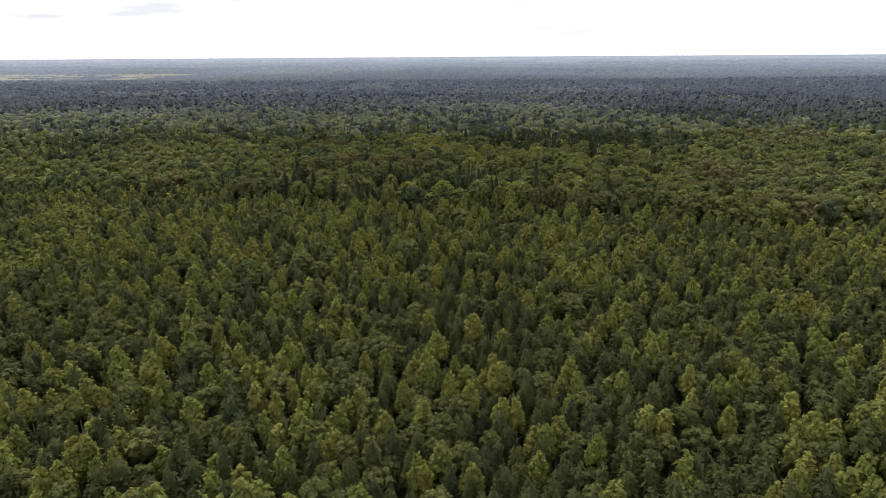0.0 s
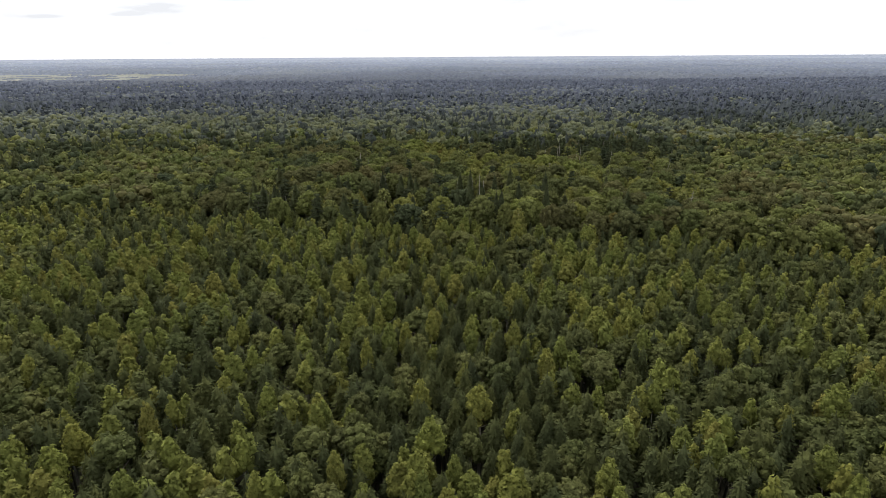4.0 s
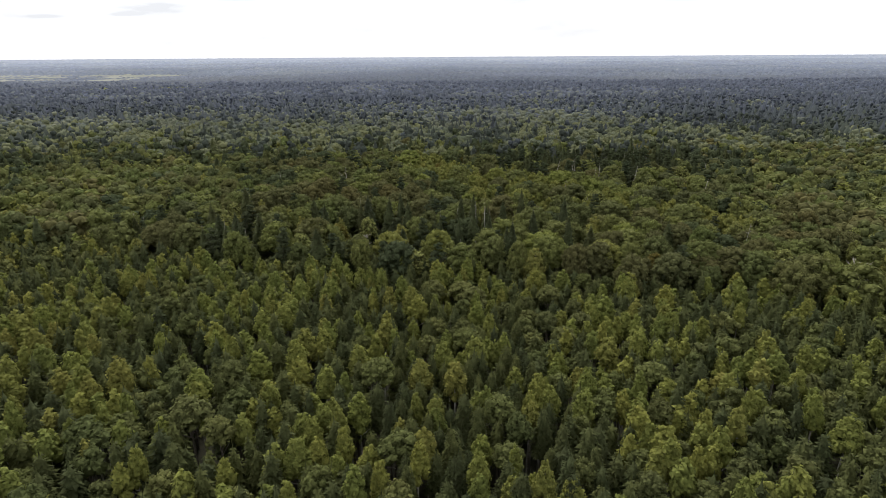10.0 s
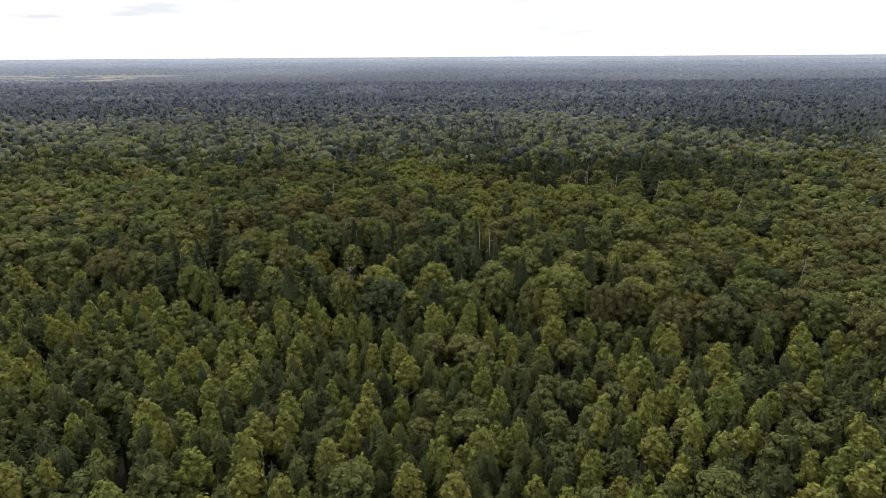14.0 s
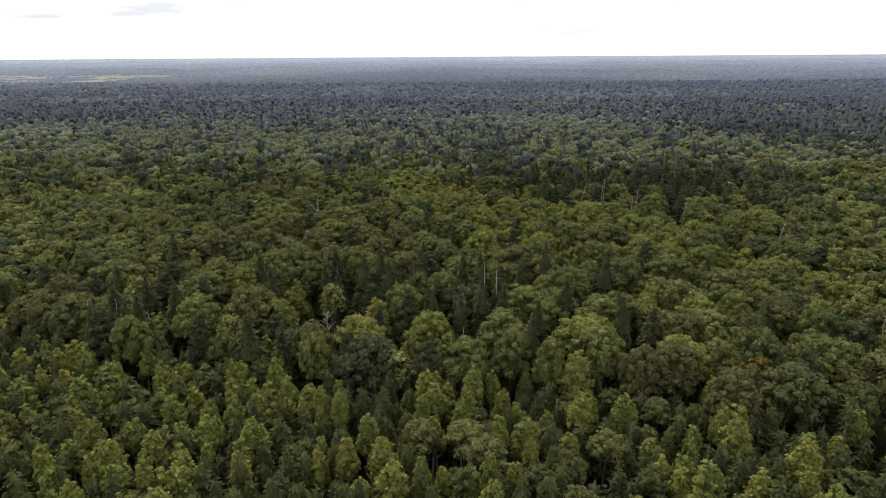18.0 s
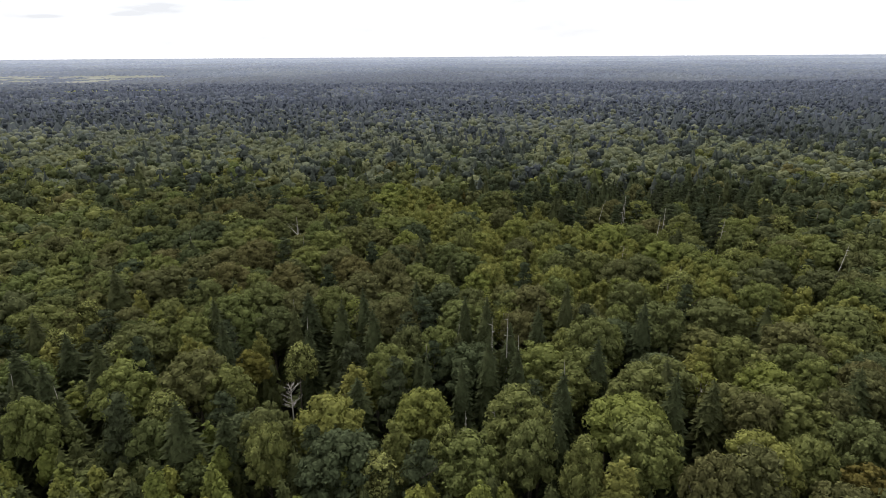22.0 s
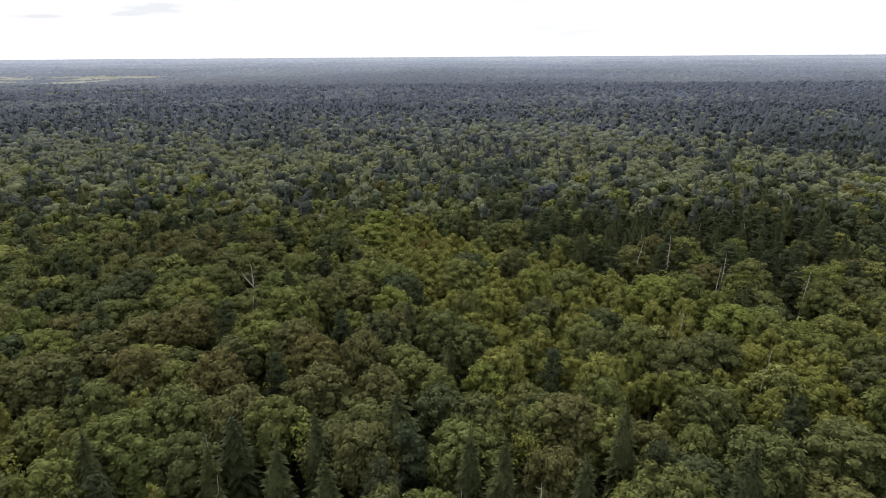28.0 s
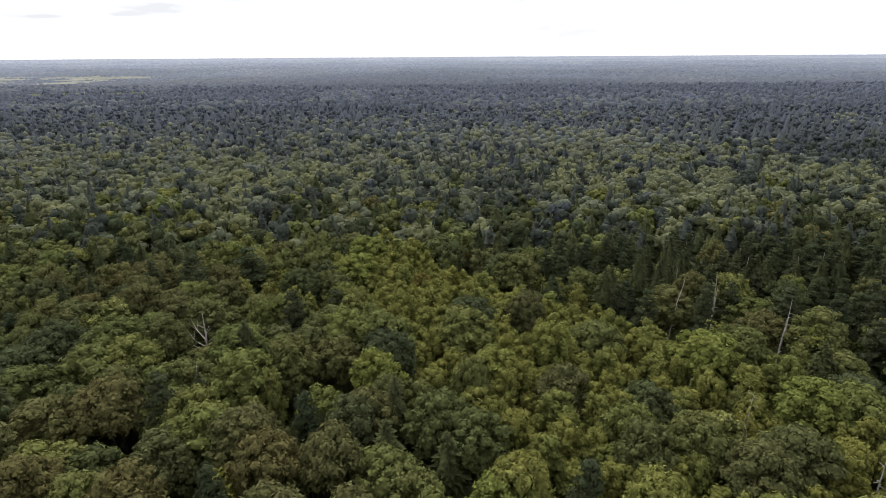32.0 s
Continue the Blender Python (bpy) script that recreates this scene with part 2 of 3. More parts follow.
def fronds(r, top, bottom, radius, whorls, per, droop=0.35, taper=0.9, width=0.34, loose=1.0):
    """Drooping needle boughs round a conifer's stem, in loose whorls, with a spire."""
    vs = []
    up = np.array((0, 0, 1.0))
    bulge = r.uniform(0.88, 1.12, 7)
    for i in range(whorls):
        a0 = r.uniform(0, 6.28)
        for j in range(per):
            q = min(1.0, max(0.02, (i + 0.6 + loose * r.uniform(-0.6, 0.6)) / whorls))
            a = a0 + 6.283 * j / per + r.normal() * 0.2
            le = radius * (q ** taper) * r.uniform(0.72, 1.15) * bulge[int(a * 1.1) % 7]
            d, s = np.array((math.cos(a), math.sin(a), 0)), np.array((-math.sin(a), math.cos(a), 0))
            root = up * (top - (top - bottom) * q)
            tip = root + d * le - up * le * droop * r.uniform(0.3, 1.3)
            mid = root + d * le * 0.6 + up * le * 0.08
            w = le * width * r.uniform(0.8, 1.2)
            lo = up * le * 0.14
            vs += [root, mid + s * w - lo, tip, root, tip, mid - s * w - lo]
    spire = [np.array((0.10, 0, top - 0.5)), np.array((-0.05, 0.09, top - 0.5)), np.array((0, 0, top + 0.5)), np.array((-0.05, -0.09, top - 0.5)), np.array((0.10, 0, top - 0.5)), np.array((0, 0, top + 0.5))]
    v = np.array(vs + spire)
    return v, np.arange(len(v)).reshape(-1, 3)


def needles(r, top, bottom, radius, count, size, taper):
    """A young conifer's feathery coat: short boughs that point outwards and a little down all over its cone."""
    q = r.uniform(0.015, 1, count) ** 0.62
    a = r.uniform(0, 6.283, count)
    lobes = 1 + 0.13 * np.sin(a * 3 + q * 9 + r.uniform(0, 6.28)) + 0.08 * np.sin(a * 5 - q * 15)
    rad = radius * q ** taper * lobes * r.uniform(0.74, 1.04, count)
    p = np.stack([rad * np.cos(a), rad * np.sin(a), top - (top - bottom) * q], axis=1)
    out = np.stack([np.cos(a), np.sin(a), np.full(count, -0.15)], axis=1) + r.normal(size=(count, 3)) * 0.3
    out /= np.linalg.norm(out, axis=1)[:, None]
    side = np.stack([-np.sin(a), np.cos(a), np.zeros(count)], axis=1) + r.normal(size=(count, 3)) * 0.25
    s = size * r.uniform(0.6, 1.3, (count, 1)) * (0.45 + 0.55 * q[:, None])
    v = np.stack([p + out * s * 1.3, p - out * s * 0.7 + side * s * 0.7 + (0, 0, 0.12), p - out * s * 0.7 - side * s * 0.7 + (0, 0, 0.12)], axis=1).reshape(-1, 3)
    tip = np.array([(0.09, 0, top - 0.5), (-0.05, 0.08, top - 0.5), (0, 0, top + 0.55), (-0.05, -0.08, top - 0.5), (0.09, 0, top - 0.5), (0, 0, top + 0.55)])
    v = np.concatenate([v, tip])
    return v, np.arange(len(v)).reshape(-1, 3)


def core_cone(top, bottom, radius, sides=6):
    ring = [(radius * math.cos(6.283 * i / sides), radius * math.sin(6.283 * i / sides), bottom) for i in range(sides)]
    return np.array([(0, 0, top)] + ring), np.array([(0, 1 + i, 1 + (i + 1) % sides) for i in range(sides)])


def tube(points, radii, sides=6):
    """A tapered round limb through the points."""
    vs, fs = [], []
    pts = [Vector(p) for p in points]
    for i, (p, rad) in enumerate(zip(pts, radii)):
        d = (pts[min(i + 1, len(pts) - 1)] - pts[max(i - 1, 0)]).normalized()
        u = d.orthogonal().normalized()
        w = d.cross(u)
        for j in range(sides):
            a = 6.283 * j / sides
            vs.append(p + (u * math.cos(a) + w * math.sin(a)) * rad)
    for i in range(len(pts) - 1):
        for j in range(sides):
            a, b = i * sides + j, i * sides + (j + 1) % sides
            fs += [(a, b, b + sides), (a, b + sides, a + sides)]
    return np.array([tuple(v) for v in vs]), np.array(fs)


def stem(r, height, rad, limbs=0, low=0.45, reach=2.5, sides=6):
    """A trunk with a slight bend, and limbs that rise into the crown."""
    bend = r.normal(size=2) * height * 0.012
    parts = [tube([(0, 0, -0.3), (bend[0], bend[1], height * 0.5), (0, 0, height)], [rad * 1.15, rad * 0.75, rad * 0.12], sides)]
    for i in range(limbs):
        a, z = r.uniform(0, 6.28), height * r.uniform(low, 0.85)
        e = reach * r.uniform(0.6, 1.1)
        parts.append(tube([(bend[0] * 0.8, bend[1] * 0.8, z), (e * 0.5 * math.cos(a), e * 0.5 * math.sin(a), z + e * 0.35), (e * math.cos(a), e * math.sin(a), z + e * 0.9)], [rad * 0.42, rad * 0.28, rad * 0.07], 4))
    return joined(parts)


def dome(r, R, top, deep, n, rk=(0.34, 0.5), flat=0.8):
    """Clumps that make up a rounded, lumpy crown with a few stronger limbs and hollows between them."""
    lean = r.normal(size=2) * 0.07 * R
    mid = top - deep * 0.5
    limbs = r.normal(size=(5, 3)) + (0, 0, 0.5)
    limbs /= np.linalg.norm(limbs, axis=1)[:, None]
    cl = [(lean[0] * 0.5, lean[1] * 0.5, mid - deep * 0.03, R * 0.66, deep * 0.36)]
    spin = r.uniform(0, 6.283)
    for i in range(n):
        c = 1 - (i + r.uniform(0.2, 0.8)) / n * 1.42
        sn = math.sqrt(max(0.0, 1 - c * c))
        a = spin + 2.39996 * i + r.normal() * 0.25
        d = np.array((sn * math.cos(a), sn * math.sin(a), c))
        swell = 0.86 + 0.22 * float(np.exp(-((1 - limbs @ d) / 0.16)).max()) + r.uniform(-0.06, 0.06)
        rr = R * r.uniform(*rk)
        cl.append((d[0] * (R * swell - rr * 0.7) + lean[0], d[1] * (R * swell - rr * 0.7) + lean[1], mid + d[2] * (deep * 0.5 * swell - rr * flat * 0.7), rr, rr * flat * r.uniform(0.85, 1.2)))
    return cl


def spire_clumps(r, R, top, deep, n):
    """Clumps for a tall narrow crown (birch, aspen)."""
    cl = [(0, 0, top - deep * 0.55, R * 0.62, deep * 0.4)]
    for i in range(n):
        q = (i + 0.5) / n
        w = R * (0.34 + 0.66 * math.sin(min(1.0, q * 1.35) * 1.5))
        a = 6.283 * i * 0.381966 + r.normal() * 0.3
        rr = w * (r.uniform(0.5, 0.68) if n < 12 else r.uniform(0.34, 0.5))
        off = max(0.0, w - rr) * r.uniform(0.8, 1.12)
        cl.append((off * math.cos(a), off * math.sin(a), top - rr * 1.1 - (deep - rr * 2) * q, rr, rr * 1.3))
    return cl


def shelves(r, R, top, deep, n):
    """Flat pads of needles in tiers (pine)."""
    cl = []
    for i in range(n):
        q = (i + 0.3) / n
        a = 6.283 * i * 0.381966 + r.normal() * 0.4
        rr = R * r.uniform(0.3, 0.5) * (0.6 + 0.5 * q)
        off = max(0.0, R * (0.25 + 0.75 * q ** 0.7) - rr) * r.uniform(0.7, 1.1)
        cl.append((off * math.cos(a), off * math.sin(a), top - 0.6 - (deep - 1.2) * q ** 1.1, rr, rr * 0.36))
    return cl


# Each kind: height, crown radius, crown depth, and how its crown and stem are made at four degrees of detail.
KINDS = {
    "young_spruce": (15.2, 1.62, 6.6, L_SPRUCE, M_BARK),
    "young_birch": (15.2, 1.6, 5.4, L_BIRCH, M_PALE),
    "young_maple": (14.6, 1.85, 4.4, L_MAPLE, M_BARK),
    "maple_tree": (18.2, 4.4, 9.5, L_BROAD, M_BARK),
    "bright_maple": (18.4, 4.2, 9.0, L_BRIGHT, M_BARK),
    "oak_tree": (18.2, 4.4, 9.0, L_OLIVE, M_BARK),
    "turning_tree": (16.0, 2.7, 6.5, L_GOLD, M_BARK),
    "linden_tree": (18.2, 2.9, 7.5, L_LIME, M_BARK),
    "spruce_tree": (21.0, 3.1, 15.0, L_FIR, M_GREY),
    "pine_tree": (20.0, 4.0, 10.0, L_PINE, M_BARK),
    "aspen_tree": (16.8, 2.3, 8.5, L_ASPEN, M_PALE),
    "birch_tree": (17.5, 2.6, 9.0, L_BIRCH, M_PALE),
    "thicket_tree": (15.3, 2.0, 7.0, L_THICKET, M_PALE),
    "undergrowth": (5.0, 1.9, 4.8, L_BUSH, M_BARK),
}


def crown_of(kind, lod, r, bare=False):
    h, R, deep, _, _ = KINDS[kind]
    if kind in ("young_spruce", "spruce_tree"):
        if lod >= 3:
            return joined([core_cone(h, h - deep * 0.4, R * 0.6, 6), core_cone(h - deep * 0.2, h - deep * 0.85, R * 0.9, 7)])
        young = kind == "young_spruce"
        if not young and lod == 0 and bare:
            h, deep = h - 1.5, deep - 1.5
        wh, per = ((28, 13), (16, 9), (10, 6))[lod]
        core = [core_cone(h - 0.2, h - deep * 0.45, R * 0.5, 7), core_cone(h - deep * 0.12, h - deep, R * 0.7, 7)]
        if young:
            return joined(core + [needles(r, h, h - deep, R, (760, 240, 80)[lod], (0.26, 0.42, 0.8)[lod], 0.62)])
        return joined(core + [fronds(r, h, h - deep, R, wh, per, 0.24, 0.58, (0.2, 0.26, 0.46)[lod], 0.8)])
    if kind == "pine_tree":
        cl = shelves(r, R, h, deep, (18, 10)[lod]) if lod < 2 else dome(r, R * 0.9, h, deep, 4, rk=(0.4, 0.55))
        n, s = ((1500, 0.29), (420, 0.44), (80, 0.66))[min(lod, 2)]
    elif kind in ("young_birch", "aspen_tree", "thicket_tree"):
        cl = dome(r, R, h, deep, (22, 9, 5)[min(lod, 2)], rk=((0.24, 0.4), (0.34, 0.5), (0.4, 0.55))[min(lod, 2)], flat=1.05) if kind == "thicket_tree" else spire_clumps(r, R, h, deep, (22, 9, 5)[min(lod, 2)])
        n, s = ((900, 0.20), (240, 0.31), (60, 0.52))[min(lod, 2)]
        if kind == "aspen_tree":
            n = int(n * 1.4)
    elif kind == "birch_tree":
        cl = dome(r, R, h, deep, (9, 7, 4)[min(lod, 2)], rk=(0.25, 0.42))
        n, s = ((420, 0.25), (260, 0.34), (60, 0.6))[min(lod, 2)]
    elif kind in ("young_maple", "undergrowth"):
        cl = dome(r, R, h, deep, (22, 9, 5)[min(lod, 2)], rk=((0.22, 0.38), (0.3, 0.48), (0.36, 0.55))[min(lod, 2)])
        n, s = ((900, 0.21), (240, 0.32), (60, 0.54))[min(lod, 2)]
    else:
        cl = dome(r, R, h, deep, (46, 18, 8)[min(lod, 2)], rk=((0.13, 0.33), (0.18, 0.38), (0.3, 0.48))[min(lod, 2)], flat=0.72)
        n, s = ((2600, 0.28), (640, 0.45), (130, 0.72))[min(lod, 2)]
        if R < 3:
            n, s = int(n * 0.6), s * 0.85
    if lod == 3:
        cl = dome(r, R, h, deep, 4, rk=(0.4, 0.55))
        return joined([hulls(r, cl, 0.95, 0.2), sprays(r, cl, 16, R * 0.22, 0.36, -0.3, 0.2)])
    if lod == 4:
        return hulls(r, [(0, 0, h - deep * 0.5, R, deep * 0.5)], 1.0, 0.22)
    if kind == "birch_tree":
        return sprays(r, cl, n, s, 0.5, -0.6, 0.3)
    return joined([hulls(r, cl, (0.78, 0.82, 0.9)[lod], 0.2), sprays(r, cl, n, s, 0.36, -0.3, 0.2)])


def stem_of(kind, lod, r):
    h, R, deep, _, _ = KINDS[kind]
    if lod >= 2:
        return tube([(0, 0, -0.3), (0, 0, h * 0.8)], [R * 0.07, R * 0.03], 3)
    limbs = 0 if "spruce" in kind else (9 if kind == "birch_tree" else 5) if lod == 0 else 2
    return stem(r, h * (0.99 if kind == "spruce_tree" else 0.9), 0.035 + h * (0.006 if kind == "spruce_tree" else 0.0095), limbs, (h - deep) / h, R * 0.8, 6 if lod == 0 else 4)


def mesh_from(name, v, f, mats, idx=None, tint=None, smooth=True):
    me = bpy.data.meshes.new(name)
    me.vertices.add(len(v))
    me.vertices.foreach_set("co", np.ascontiguousarray(v, dtype=np.float32).ravel())
    me.loops.add(f.size)
    me.loops.foreach_set("vertex_index", np.ascontiguousarray(f, dtype=np.int32).ravel())
    me.polygons.add(len(f))
    me.polygons.foreach_set("loop_start", np.arange(0, f.size, 3, dtype=np.int32))
    for m in mats:
        me.materials.append(m)
    if idx is not None:
        me.polygons.foreach_set("material_index", np.ascontiguousarray(idx, dtype=np.int32))
    if tint is not None:
        at = me.attributes.new("tint", "FLOAT", "FACE")
        at.data.foreach_set("value", np.ascontiguousarray(tint, dtype=np.float32))
    if smooth:
        me.polygons.foreach_set("use_smooth", np.ones(len(f), bool))
    me.update(calc_edges=True)
    return me


def scattered(v, f, place):
    """Copies of a form at places (x, y, z, turn, width, height): all vertices, all triangles."""
    place = np.asarray(place, float)
    c, s = np.cos(place[:, 3])[:, None], np.sin(place[:, 3])[:, None]
    x = (v[None, :, 0] * c - v[None, :, 1] * s) * place[:, 4:5] + place[:, 0:1]
    y = (v[None, :, 0] * s + v[None, :, 1] * c) * place[:, 4:5] + place[:, 1:2]
    z = v[None, :, 2] * place[:, 5:6] + place[:, 2:3]
    vv = np.stack([x, y, z], axis=2).reshape(-1, 3)
    ff = (f[None] + (np.arange(len(place)) * len(v))[:, None, None]).reshape(-1, 3)
    return vv, ff


# ---- the plan of the forest ----
def stand_edge(x):
    """Where the young plantation ends and the old wood begins."""
    return 171 - 0.2 * x


def thicket_far(x):
    return np.interp(x, (-22, -15, 0, 20, 34, 41, 51, 75), (322, 319, 294, 275, 264, 254, 238, 208))


def thicket_near(x):
    return np.interp(x, (-22, -18, -8, 5, 24, 34, 75), (322, 286, 253, 232, 224, 217, 197))


# Trees that stand out, as (x, y, crown radius).
BIRCHES_A = [(-13, 101, 1.3), (-28, 132, 2.4), (-34, 157, 2.1), (-23, 134, 2.4), (-2, 134, 2.2), (35, 148, 2.2), (-23, 159, 2.4), (16, 121, 2.0), (-10, 160, 1.9), (8, 160, 2.4), (-24, 88, 1.7), (28, 105, 1.8), (37, 122, 1.5), (22, 136, 2.4), (3, 89, 2.4), (-10, 106, 1.7), (31, 162, 1.8), (-12, 138, 1.7), (-7, 152, 2.4), (-34, 73, 1.8), (16, 75, 1.7), (24, 125, 1.4), (17, 139, 1.7), (26, 153, 2.4), (-27, 164, 1.8), (-35, 165, 1.9), (15, 165, 2.1), (40, 77, 2.0), (-4, 154, 1.4), (-44, 76, 2.2), (-35, 110, 1.5), (-35, 127, 2.4)]
BIRCHES_B = [(37, 155, 2.3), (-17, 166, 1.4), (21, 166, 2.2), (2, 167, 1.7), (-18, 128, 2.1), (-46, 128, 2.4), (-12, 156, 1.8), (-3, 167, 2.1), (-38, 142, 2.4), (-18, 112, 2.2), (-48, 168, 2.4), (33, 169, 1.9), (24, 114, 2.3), (30, 114, 1.9), (-3, 114, 2.1), (-22, 130, 2.4), (-5, 130, 2.4), (32, 159, 2.4), (-31, 97, 2.3), (-44, 81, 2.1), (-3, 81, 2.2), (45, 132, 2.4), (-41, 98, 2.1), (45, 116, 2.4), (47, 88, 2.2), (-20, 140, 2.0), (-55, 178, 2.4), (-57, 169, 2.4), (-60, 126, 2.4), (28, 126, 2.2), (51, 157, 2.4), (-56, 110, 2.4)]
BIRCHES_C = [(-52, 111, 2.4), (0, 128, 2.1), (62, 98, 2.4), (-29, 148, 2.4), (36, 152, 1.9), (-64, 137, 2.4), (17, 125, 1.9), (-74, 143, 2.4), (33, 144, 2.0), (52, 161, 2.4), (33, 162, 2.4), (-32, 147, 2.4), (-65, 165, 2.4), (-60, 133, 2.4), (46, 136, 2.4), (44, 120, 1.7), (-79, 136, 2.4), (-4, 171, 2.1), (2, 171, 2.1), (-23, 138, 2.4), (-69, 146, 2.4), (-79, 132, 2.4), (-14, 134, 2.4), (3, 136, 2.4), (-75, 136, 2.4), (-8, 156, 2.4), (-11, 141, 2.4), (35, 144, 2.0), (-66, 148, 2.4), (-74, 131, 2.0), (-94, 142, 2.0), (46, 128, 1.8)]
BIRCHES_D = [(9, 107, 1.6), (26, 81, 1.8), (-7, 68, 1.5), (-60, 96, 1.7), (-47, 73, 1.8), (-37, 83, 1.5), (-4, 76, 1.7), (43, 71, 1.7), (-53, 176, 1.9), (-46, 163, 1.9), (-60, 163, 1.8), (-38, 149, 1.9), (-64, 142, 2.0), (-54, 132, 2.0), (-14, 117, 1.5), (-4, 110, 1.6), (-48, 124, 2.0), (27, 137, 1.6), (50, 134, 1.7), (21, 122, 1.6), (54, 164, 2.0), (60, 151, 1.8), (-30, 172, 1.8), (-42, 160, 1.8), (-40, 172, 1.6)]
YOUNG_MAPLES = [(-42, 67, 2.2), (-32, 118, 3.0), (-41, 103, 2.6), (6, 120, 2.6), (15, 148, 2.3), (-4, 159, 2.6), (1, 160, 3.0), (-15, 108, 2.1), (2, 140, 2.7), (25, 166, 2.2), (-38, 78, 2.8), (-31, 129, 2.3), (-11, 129, 2.9), (-11, 80, 2.5), (27, 130, 3.0), (19, 97, 2.8), (-16, 81, 2.6), (-7, 114, 2.9), (-28, 116, 2.3), (7, 116, 1.9), (21, 147, 2.3), (35, 92, 2.2), (3, 157, 3.0), (17, 159, 2.6), (-43, 114, 3.0), (-28, 122, 2.4), (-59, 118, 2.6), (20, 107, 2.0), (29, 75, 1.8), (-24, 70, 2.2), (-14, 68, 2.0), (-50, 152, 2.4)]
BRIGHT_MAPLES = [(39, 191, 3.9), (6, 229, 3.4), (20, 183, 4.7), (-14, 183, 4.3), (-4, 184, 3.6), (19, 224, 3.4), (31, 176, 4.0), (43, 243, 4.5), (-11, 249, 3.8), (34, 254, 4.8), (13, 257, 3.4), (5, 252, 4.0), (4, 226, 3.6), (-20, 290, 5.0), (-19, 301, 5.0)]
MAPLES_A = [(32, 209, 4.5), (26, 193, 4.1), (-34, 192, 4.6), (-31, 232, 4.1), (1, 211, 4.5), (-9, 195, 3.6), (-37, 226, 3.8), (20, 238, 3.5), (8, 177, 3.1), (-2, 239, 4.4), (-42, 189, 4.4), (-32, 217, 4.5), (30, 230, 4.2), (48, 242, 4.6), (17, 220, 3.6), (43, 250, 3.0), (-22, 252, 4.1), (-50, 252, 5.0), (-46, 203, 5.0), (35, 232, 4.3), (-45, 253, 4.5), (59, 207, 5.0), (26, 235, 3.9), (-28, 248, 4.9), (-60, 251, 5.0), (54, 226, 4.6), (23, 243, 3.7), (2, 267, 4.6), (-49, 258, 5.0), (-43, 259, 4.1), (41, 210, 5.0), (20, 260, 4.4)]
MAPLES_B = [(1, 261, 5.0), (-73, 223, 5.0), (-80, 273, 5.0), (-40, 268, 5.0), (-40, 291, 5.0), (-11, 262, 4.9), (36, 176, 3.0), (45, 196, 3.6), (43, 178, 3.4), (-29, 190, 3.6), (13, 174, 2.6), (-85, 239, 4.0), (67, 221, 2.2), (116, 322, 5.0), (53, 220, 4.0), (-20, 177, 2.6), (-48, 181, 3.0), (-22, 307, 5.5), (-16, 242, 3.6), (-2, 224, 3.0), (20, 233, 3.6), (2, 246, 2.6), (-31, 269, 3.0), (-52, 394, 3.0), (64, 337, 3.0), (60, 281, 3.0), (101, 325, 4.0)]
LINDENS = [(-2, 178, 1.8), (-35, 185, 2.6), (29, 237, 3.2), (-55, 267, 3.4), (-17, 268, 2.4), (40, 223, 3.2), (-58, 202, 2.6), (-56, 263, 2.6)]
OAKS = [(10, 207, 3.4), (-13, 231, 3.8), (-10, 209, 4.1), (-17, 222, 5.0), (-24, 234, 4.7), (-30, 224, 4.3), (-47, 237, 5.0), (47, 201, 5.0), (-49, 231, 5.0), (-13, 213, 4.4), (-57, 225, 4.7), (14, 247, 3.8), (11, 269, 3.7), (-52, 223, 5.0), (-42, 226, 4.3), (-25, 217, 4.7), (-9, 223, 4.3), (-19, 231, 4.0), (24, 171, 2.8), (-41, 240, 4.6), (-23, 339, 4.0), (53, 296, 3.6)]
TURNING = [(41, 173, 3.0), (-29, 198, 2.7), (-6, 286, 2.4), (2, 301, 1.6), (51, 177, 2.0)]
SPRUCES = [(25, 183, 2.8), (11, 178, 2.4), (13, 187, 2.8), (-3, 188, 1.9), (-25, 207, 2.6), (-32, 197, 2.6), (26, 188, 3.0), (4, 191, 2.6), (8, 193, 2.7), (1, 187, 2.2), (-12, 203, 2.9), (-18, 204, 2.9), (-14, 209, 2.7), (-21, 200, 2.7), (8, 199, 2.9), (12, 203, 2.9), (27, 204, 2.9), (1, 206, 2.7), (17, 209, 2.6), (4, 203, 2.7)]
PINES = [(-39, 287, 5.0), (-49, 283, 4.5), (-26, 267, 3.4), (53, 268, 4.6), (60, 267, 3.6), (40, 269, 2.6)]
ASPENS = [(25, 219, 2.0), (43, 249, 2.3), (35, 245, 1.8)]
OLD_BIRCHES = [(40, 223, 2.4), (37, 246, 2.2), (33, 238, 2.0), (46, 226, 2.6), (58, 268, 2.6), (52, 258, 2.4), (62, 238, 2.4), (-24, 229, 2.8), (-16, 212, 2.6), (-47, 208, 2.6), (8, 212, 2.2), (66, 205, 2.4)]
MARKED = {"birch_tree": OLD_BIRCHES, "young_birch": BIRCHES_A + BIRCHES_B + BIRCHES_C + BIRCHES_D, "young_maple": YOUNG_MAPLES, "maple_tree": MAPLES_A + MAPLES_B, "bright_maple": BRIGHT_MAPLES, "linden_tree": LINDENS, "oak_tree": OAKS, "turning_tree": TURNING, "spruce_tree": SPRUCES, "pine_tree": PINES, "aspen_tree": ASPENS}
